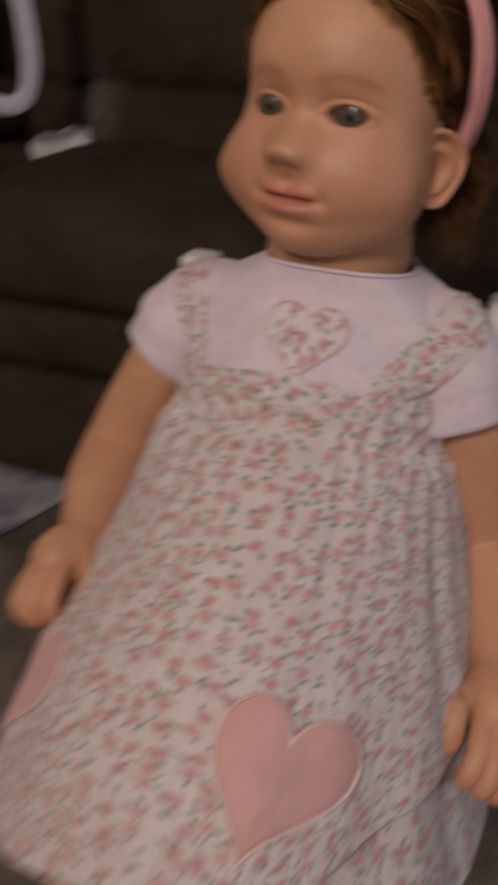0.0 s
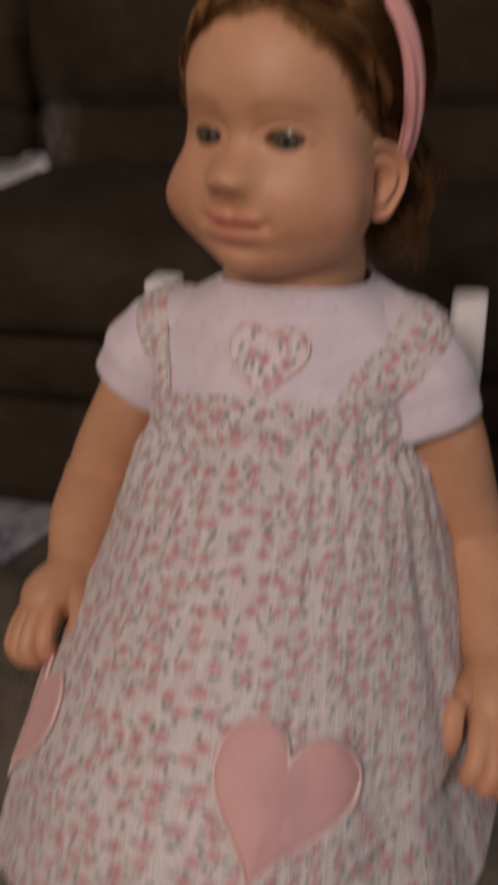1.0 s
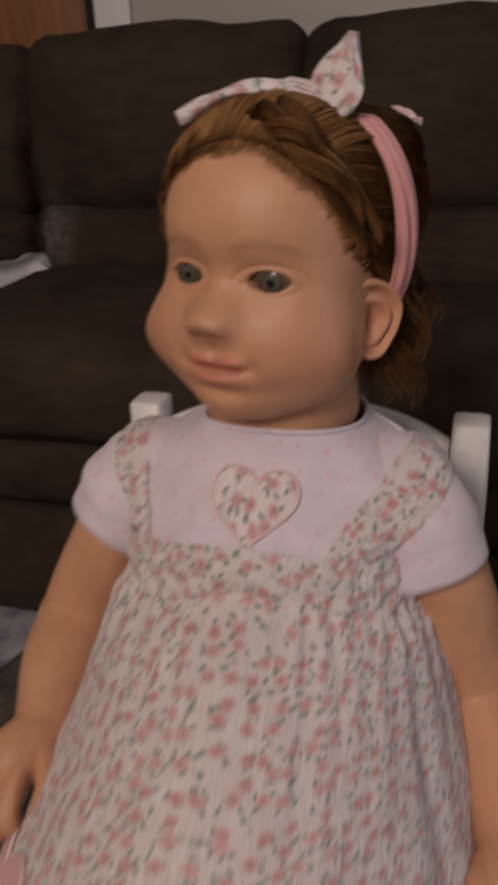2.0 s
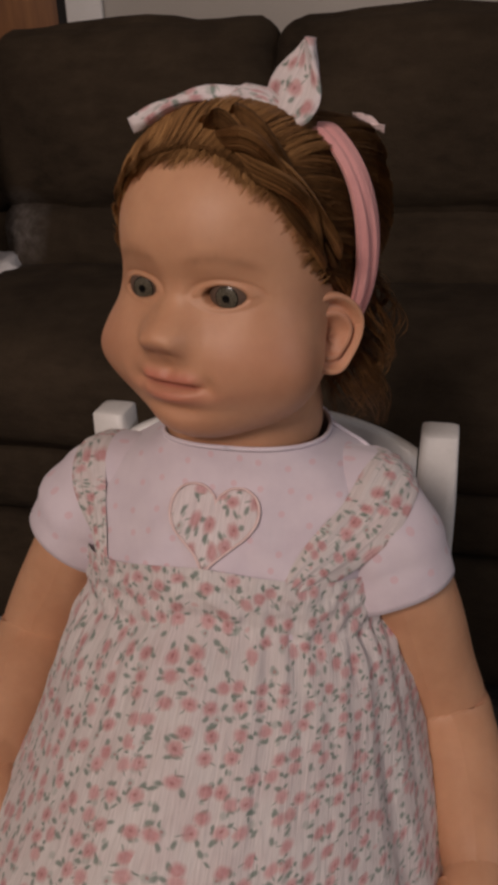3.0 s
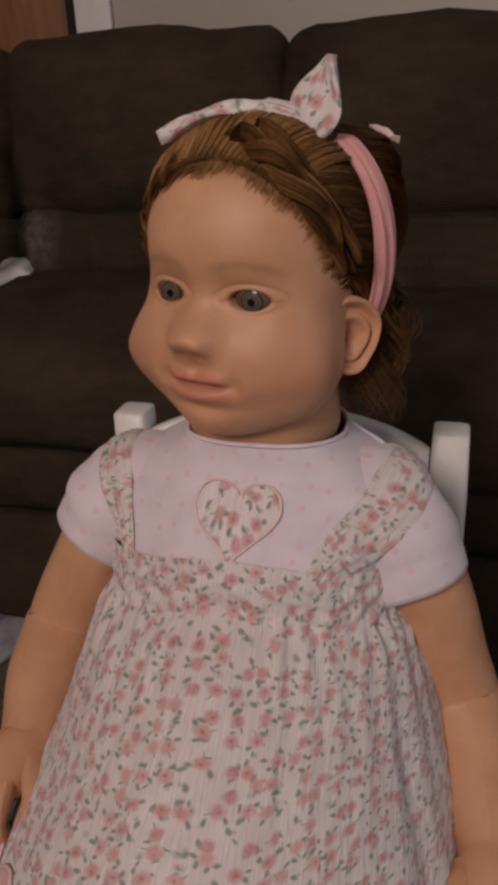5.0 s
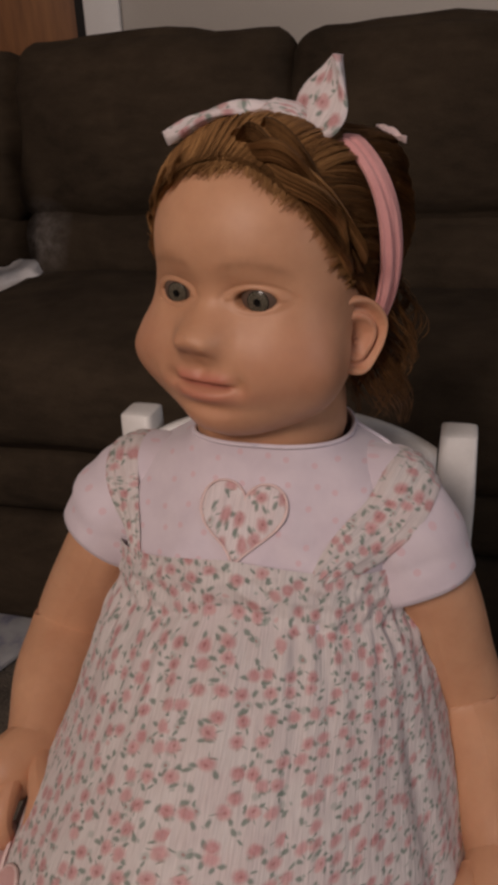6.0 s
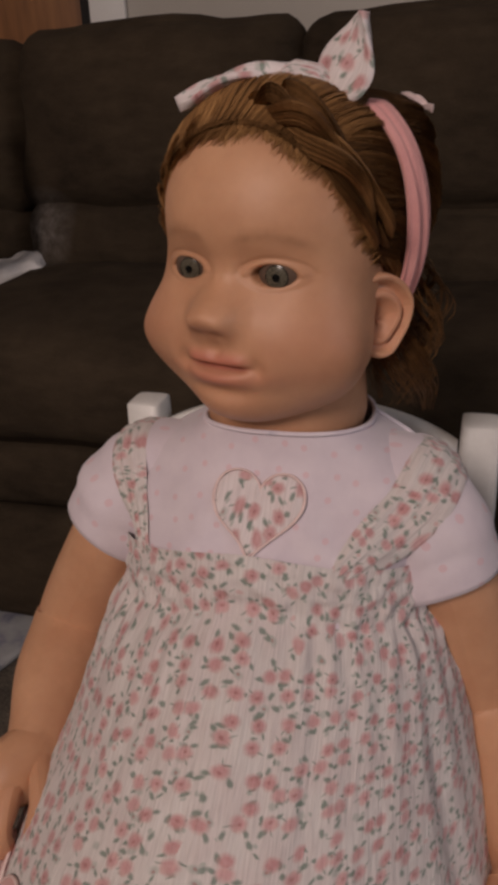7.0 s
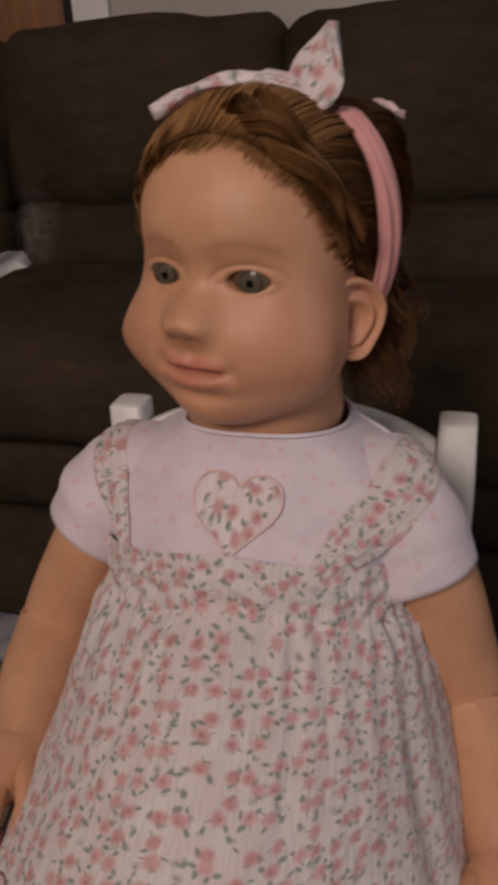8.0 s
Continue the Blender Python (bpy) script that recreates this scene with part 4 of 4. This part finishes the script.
def sleeve(points, radii):
    """A short puffed sleeve with a turned hem."""
    stops = [(k / (len(points) - 1), *p, r) for k, (p, r) in enumerate(zip(points, radii))]
    path, rr = [], []
    for k in range(27):
        *p, r = spline(stops, k / 26)
        path.append(p)
        rr.append(r)
    path.append(Vector(path[-1]) - (Vector(path[-1]) - Vector(path[-4])) * 0.10)
    rr.append(rr[-1] - 0.0025)
    path.append(Vector(path[-2]) - (Vector(path[-2]) - Vector(path[-6])) * 0.9)
    rr.append(rr[-2] - 0.004)
    s = Shell()
    s.tube(path, rr, SHIRT, 48, 1.0, (0, 1, 0), None, None, False)
    centre = [Vector(p) for p in path]
    for q in range(len(s.verts)):
        v = Vector(s.verts[q])
        i = q // 49
        away = (v - centre[i]).normalized()
        amount = 0.0035 * noise.noise(v * 28) + 0.0030 * math.sin(v.x * 150 + v.z * 190) * noise.noise(v * 14 + Vector((5, 0, 0)))
        amount += 0.0010 * (bell(i - 22, 0.9) * -1.2)
        s.verts[q] = tuple(v + away * amount * (1 if i < 22 else 0.35))
    base = len(cloth_verts)
    cloth_verts.extend(s.verts)
    cloth_faces.extend(tuple(base + k for k in f) for f in s.faces)
    s.build("sleeve", points[1], shirt)


sleeve([(-0.034, -0.108, 0.556), (-0.060, -0.114, 0.552), (-0.080, -0.120, 0.540), (-0.096, -0.126, 0.518)], [0.026, 0.0345, 0.0360, 0.0330])
sleeve([(0.050, -0.106, 0.558), (0.076, -0.114, 0.554), (0.091, -0.121, 0.538), (0.1035, -0.127, 0.510)], [0.026, 0.0350, 0.0375, 0.0350])
CLOTH = BVHTree.FromPolygons(cloth_verts, cloth_faces)
# the lapped shoulder's bound edge, from the neck to under the strap
lap = [(0, 0.054, -0.094), (0.35, 0.066, -0.088), (0.7, 0.080, -0.087), (1, 0.094, -0.100)]
path = []
for k in range(25):
    x, y = spline(lap, k / 24)
    hit = CLOTH.ray_cast(Vector((x, y, 0.66)), Vector((0, 0, -1)))[0]
    if hit:
        path.append(hit + Vector((0, 0, 0.0006)))
sh = Shell()
sh.tube(path, 0.0017, HEM, 8, 0.7, (0, 0, 1))
sh.build("lap_edge", (0.006, -0.114, 0.50), shirt, "narrow bound edge of the lapped shoulder")

# ---------- the pinafore dress ----------
# by height along the cloth: front y, front z, half width left and right, side z left and right, back y
SKIRT = [(0.00, -0.1900, 0.5520, 0.0885, 0.0930, 0.532, 0.532, -0.032), (0.06, -0.1945, 0.5420, 0.0885, 0.0935, 0.520, 0.520, -0.030), (0.16, -0.2000, 0.5220, 0.0900, 0.0945, 0.500, 0.502, -0.028),
         (0.22, -0.2190, 0.5110, 0.1000, 0.1020, 0.480, 0.486, -0.026), (0.40, -0.2680, 0.4790, 0.1160, 0.1150, 0.430, 0.448, -0.022), (0.60, -0.3170, 0.4420, 0.1450, 0.1290, 0.370, 0.407, -0.018),
         (0.80, -0.3600, 0.4020, 0.1690, 0.1430, 0.305, 0.360, -0.018), (1.0, -0.3930, 0.3520, 0.1920, 0.1580, 0.226, 0.315, -0.018)]
WAIST = 0.16


def skirt(a, s, lift=0.0, low=0.0, turned=True):
    if turned and s > WAIST:
        s = WAIST + (s - WAIST) * (1 - 0.19 * ease(0.05, 0.85, a) * (1 - ease(1.6, 2.3, a)))
    fy, fz, wl, wr, zl, zr, by = spline(SKIRT, s)
    sn, cs = math.sin(a), math.cos(a)
    w = wl if sn < 0 else wr
    cy = -0.115 - 0.05 * s
    side = zl if sn < 0 else zr
    e = 0.88
    x = 0.006 + (w + lift) * math.copysign(abs(sn) ** e, sn)
    y = cy + (fy - lift - cy) * abs(cs) ** e if cs > 0 else cy + (by + lift - cy) * abs(cs) ** e
    k = abs(sn) ** 1.35 if cs > 0 else 1.0
    z = fz + (side - fz) * k - low
    g = ease(WAIST, WAIST + 0.05, s)
    gather = 0.0012 * g * (1 - 0.92 * ease(0.20, 0.55, s)) * math.sin(a * 34 + 5.0 * noise.noise((a * 2.1, s * 2, 1))) * (0.6 + 0.8 * abs(noise.noise((a * 6, 1, s))))
    folds = 0.0062 * g * ease(0.2, 0.8, s) * (noise.noise((a * 2.2, s * 1.3, 4)) + 0.6 * noise.noise((a * 5.1, s * 2.2, 8)))
    deep = -0.003 * g * ease(0.22, 0.45, s) * bell(a - 1.02 - 0.12 * s, 0.045)
    dent = -0.0012 * bell(s - WAIST, 0.014) + 0.0012 * math.sin(a * 46) * bell(s - WAIST - 0.02, 0.03)
    fine = 0.0008 * noise.noise((a * 40, s * 30, 0)) + 0.0030 * (1 - g) * ease(0.0, 0.05, s) * noise.noise((a * 9, s * 26, 3))
    n = Vector((sn * 0.9, -cs * 0.75, 0.55 if s > 0.2 else 0.1)).normalized()
    return Vector((x, y, z)) + n * (gather + folds + deep + dent + fine)


dress = thing("pinafore_dress", (0.006, -0.2, 0.40), "cream crinkle-cotton pinafore printed with pink roses, worn by the doll", "dress")
DRESS_AT = (0.006, -0.2, 0.40)
NA, NS = 300, 130
NW = round(NS * WAIST)


def skirt_uv(i, j):
    return ((j / NA - 0.5) * (0.60 + 0.32 * i / NS), -(i / NS * 0.20 if i <= NW else 0.032 + (i / NS - WAIST) * 0.32))


sh = Shell()
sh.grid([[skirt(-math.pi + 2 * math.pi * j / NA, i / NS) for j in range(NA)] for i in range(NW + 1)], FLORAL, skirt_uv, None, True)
sh.build("waistband", DRESS_AT, dress)
sh = Shell()
lines = [[skirt(-math.pi + 2 * math.pi * j / NA, i / NS) for j in range(NA)] for i in range(NW, NS + 1)]
lines += [[skirt(-math.pi + 2 * math.pi * j / NA, 1.0, -0.0030 * k, 0.0008 - 0.003 * (k > 1)) for j in range(NA)] for k in (1, 2)]
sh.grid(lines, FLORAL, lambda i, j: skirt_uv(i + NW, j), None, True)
SKIRT_TREE = BVHTree.FromPolygons(sh.verts, sh.faces)
sh.build("skirt", DRESS_AT, dress)
sh = Shell()
sh.grid([[skirt(-0.15 + 2.4 * j / 100, 0.64 + 0.36 * i / 30, -0.008 + 0.020 * i / 30 * ease(0.1, 0.4, j / 100), 0.002 + (0.022 * ease(0.05, 0.3, j / 100) + 0.030 * ease(0.3, 0.6, j / 100)) * i / 30, False) for j in range(101)] for i in range(31)], FLORAL,
        lambda i, j: (j / 100 * 0.33, -0.2 - i / 30 * 0.11), None, False)
sh.build("under_layer", DRESS_AT, dress)


tag_at = skirt(-0.80, 1.0)
part("label_tag", moved(box(-0.005, -0.0008, -0.011, 0.005, 0.0008, 0.002, 0.0004), Matrix.Translation(tag_at) @ pose(0, 0, 0, 0, 12, -35)), HEM, dress, "small white care label at the hem")


def patch(name, tree, outline, origin, right, up, aim, lift, mat, rings=9, rim=0.0012):
    """Lays a cut-out with a stitched rim on the cloth: outline points (u, v) in metres, shrunk ring by ring to the middle."""
    origin, right, up, aim = Vector(origin), Vector(right).normalized(), Vector(up).normalized(), Vector(aim).normalized()

    def onto(u, v, extra):
        p = origin + right * u + up * v - aim * 0.25
        hit, normal, _, _ = tree.ray_cast(p, aim)
        if hit is None:
            return origin + right * u + up * v
        if normal.dot(aim) > 0:
            normal = -normal
        return hit + normal * extra

    cu, cv = sum(p[0] for p in outline) / len(outline), sum(p[1] for p in outline) / len(outline)
    s = Shell()
    rows = [[onto(cu + (u - cu) * k / rings, cv + (v - cv) * k / rings, lift * (1 if k < rings else 0.2)) for u, v in outline] for k in range(rings, -1, -1)]
    s.grid(rows, mat, lambda i, j: (outline[j % len(outline)][0] * (rings - i) / rings + 0.33, outline[j % len(outline)][1] * (rings - i) / rings), None, True)
    ob = s.build(name, origin, dress)
    s = Shell()
    s.tube([onto(u, v, lift * 0.7) for u, v in outline + outline[:1]], rim, TRIM, 6, 0.7, up)
    bpy.context.view_layer.update()
    s.build("stitching", origin, ob, "blush satin-stitched rim")
    return ob


def heart(width, height, n=84):
    out = []
    for k in range(n):
        t = 2 * math.pi * k / n
        x, y = 16 * math.sin(t) ** 3, 13 * math.cos(t) - 5 * math.cos(2 * t) - 2 * math.cos(3 * t) - math.cos(4 * t)
        out.append((x / 32 * width, (y + 2.6) / 29 * height))
    return out


def ribbon(points, width, lift=0.002):
    """A cloth strap laid on the shirt along points."""
    stops = [(k / (len(points) - 1), *p) for k, p in enumerate(points)]
    mids = [Vector(spline(stops, k / 40)) for k in range(41)]
    rows, run = [], []
    for k, p in enumerate(mids):
        d = mids[min(k + 1, 40)] - mids[max(k - 1, 0)]
        side = d.cross(Vector((0.008 + 0.45 * (p.x - 0.008), -0.11, p.z - 0.055)) - p).normalized()
        row = []
        for j in range(17):
            v = -1 + j / 8
            q = p + side * (v * width / 2 * (0.36 + 0.64 * ease(0.0, 0.34, k / 40)))
            out = (q - Vector((0.008 + 0.45 * (q.x - 0.008), -0.11, q.z - 0.055))).normalized()
            hit, normal, _, dist = CLOTH.ray_cast(q + out * 0.06, -out)
            if hit is None:
                hit = q
            normal = out
            row.append(hit + normal * (lift * (0.30 + 0.70 * (1 - abs(v) ** 4)) + 0.0006 * math.sin(v * 12) + 0.0007 * noise.noise((k * 0.4, v * 2, 5))))
        rows.append(row)
        run.append(k * d.length / 2)
    for _ in range(6):
        rows = [rows[0]] + [[(a + b + b + c) / 4 for a, b, c in zip(rows[k - 1], rows[k], rows[k + 1])] for k in range(1, len(rows) - 1)] + [rows[-1]]
    s = Shell()
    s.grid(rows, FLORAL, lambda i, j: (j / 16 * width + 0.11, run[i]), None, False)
    s.build("strap", points[1], dress)


ob = patch("heart_badge", CLOTH, heart(0.048, 0.042), (0.0085, -0.18, 0.564), (1, 0, -0.05), (0.05, 0.12, 1), (0, 1, -0.12), 0.0022, FLORAL_WHITE, 8, 0.0009)
patch("heart_pocket", SKIRT_TREE, heart(0.069, 0.081), (0.051, -0.352, 0.415), (1, -0.30, 0.22), (0.17, 0.60, 0.78), (0.05, 0.62, -0.78), 0.0024, PINK, 10, 0.0012)["label"] = "plain pink jersey heart pocket"
patch("heart_pocket", SKIRT_TREE, heart(0.084, 0.086), (-0.122, -0.285, 0.356), (0.50, -0.86, 0.30), (0.10, 0.28, 0.95), (0.82, 0.47, -0.32), 0.0024, PINK, 10, 0.0012)["label"] = "plain pink jersey heart pocket"
ribbon([(0.048, -0.194, 0.536), (0.068, -0.180, 0.554), (0.092, -0.158, 0.570), (0.101, -0.126, 0.583), (0.098, -0.088, 0.572), (0.090, -0.060, 0.545)], 0.032, 0.003)
ribbon([(-0.054, -0.188, 0.535), (-0.066, -0.174, 0.553), (-0.075, -0.152, 0.571), (-0.078, -0.120, 0.584), (-0.075, -0.085, 0.572), (-0.068, -0.058, 0.545)], 0.021, 0.003)

# ---------- things on and before the sofa ----------
rug = setting("rug", moved(pillow((0.9, 1.0, 0.012), 0.005, 20, (0, 0, 0), 0.002, 3.0), pose(-1.04, 0.09, 0.0065, 0, 0, -19)), RUG, "pale grey and blue patterned rug on the carpet", "rug")
bm = pillow((0.105, 0.07, 0.034), 0.014, 14, (0, 0, 0.008), 0.009, 2.0, 30.0)
tagged(part("tissue", moved(bm, pose(-0.645, 0.690, 0.484, 8, -8, 20)), TISSUE), "crumpled white tissue lying on the brown seat", "tissue")
bm = pillow((0.50, 0.26, 0.09), 0.04, 12, (0, 0, 0.02), 0.008, 4.0)
tagged(part("throw_cushion", moved(bm, pose(-0.98, 0.63, 0.535)), SOFA), "dark brown flat cushion lying on the sofa seat", "cushion")
bag = thing("shoulder_bag", (-0.86, 0.63, 0.58), "lilac and white diamond-patterned bag with webbing strap", "bag")
part("body", moved(pillow((0.22, 0.11, 0.26), 0.04, 12, (0, 0.02, 0), 0.008, 6.0), pose(-0.86, 0.63, 0.70, 0, 6, 10)), BAG, bag)
rows = []
loop = [(-0.65, 0.56, 0.80), (-0.615, 0.55, 0.70), (-0.608, 0.545, 0.61), (-0.632, 0.54, 0.567), (-0.70, 0.54, 0.570), (-0.755, 0.55, 0.60)]
stops = [(k / 5, *p) for k, p in enumerate(loop)]
bm = bmesh.new()
prev = None
for k in range(31):
    p = Vector(spline(stops, k / 30))
    q = Vector(spline(stops, min(1, k / 30 + 0.03))) - Vector(spline(stops, max(0, k / 30 - 0.03)))
    side = q.normalized().cross(Vector((0.3, -1, 0.25))).normalized()
    up = side.cross(q.normalized())
    ring = [bm.verts.new(p + side * a * 0.014 + up * b * 0.0015) for a, b in ((-1, -1), (1, -1), (1, 1), (-1, 1))]
    if prev:
        for j in range(4):
            bm.faces.new((prev[j], prev[(j + 1) % 4], ring[(j + 1) % 4], ring[j]))
    else:
        bm.faces.new(ring)
    prev = ring
bm.faces.new(prev)
part("strap", bm, STRAP, bag, "pale lilac webbing strap loop")

# lamp stand behind the camera, unseen and added to carry the key light
lamp = thing("added_key_lamp", (-0.55, -2.44, 0), "black lamp stand with a wide round shade, unseen, added to carry the key light", "lamp")
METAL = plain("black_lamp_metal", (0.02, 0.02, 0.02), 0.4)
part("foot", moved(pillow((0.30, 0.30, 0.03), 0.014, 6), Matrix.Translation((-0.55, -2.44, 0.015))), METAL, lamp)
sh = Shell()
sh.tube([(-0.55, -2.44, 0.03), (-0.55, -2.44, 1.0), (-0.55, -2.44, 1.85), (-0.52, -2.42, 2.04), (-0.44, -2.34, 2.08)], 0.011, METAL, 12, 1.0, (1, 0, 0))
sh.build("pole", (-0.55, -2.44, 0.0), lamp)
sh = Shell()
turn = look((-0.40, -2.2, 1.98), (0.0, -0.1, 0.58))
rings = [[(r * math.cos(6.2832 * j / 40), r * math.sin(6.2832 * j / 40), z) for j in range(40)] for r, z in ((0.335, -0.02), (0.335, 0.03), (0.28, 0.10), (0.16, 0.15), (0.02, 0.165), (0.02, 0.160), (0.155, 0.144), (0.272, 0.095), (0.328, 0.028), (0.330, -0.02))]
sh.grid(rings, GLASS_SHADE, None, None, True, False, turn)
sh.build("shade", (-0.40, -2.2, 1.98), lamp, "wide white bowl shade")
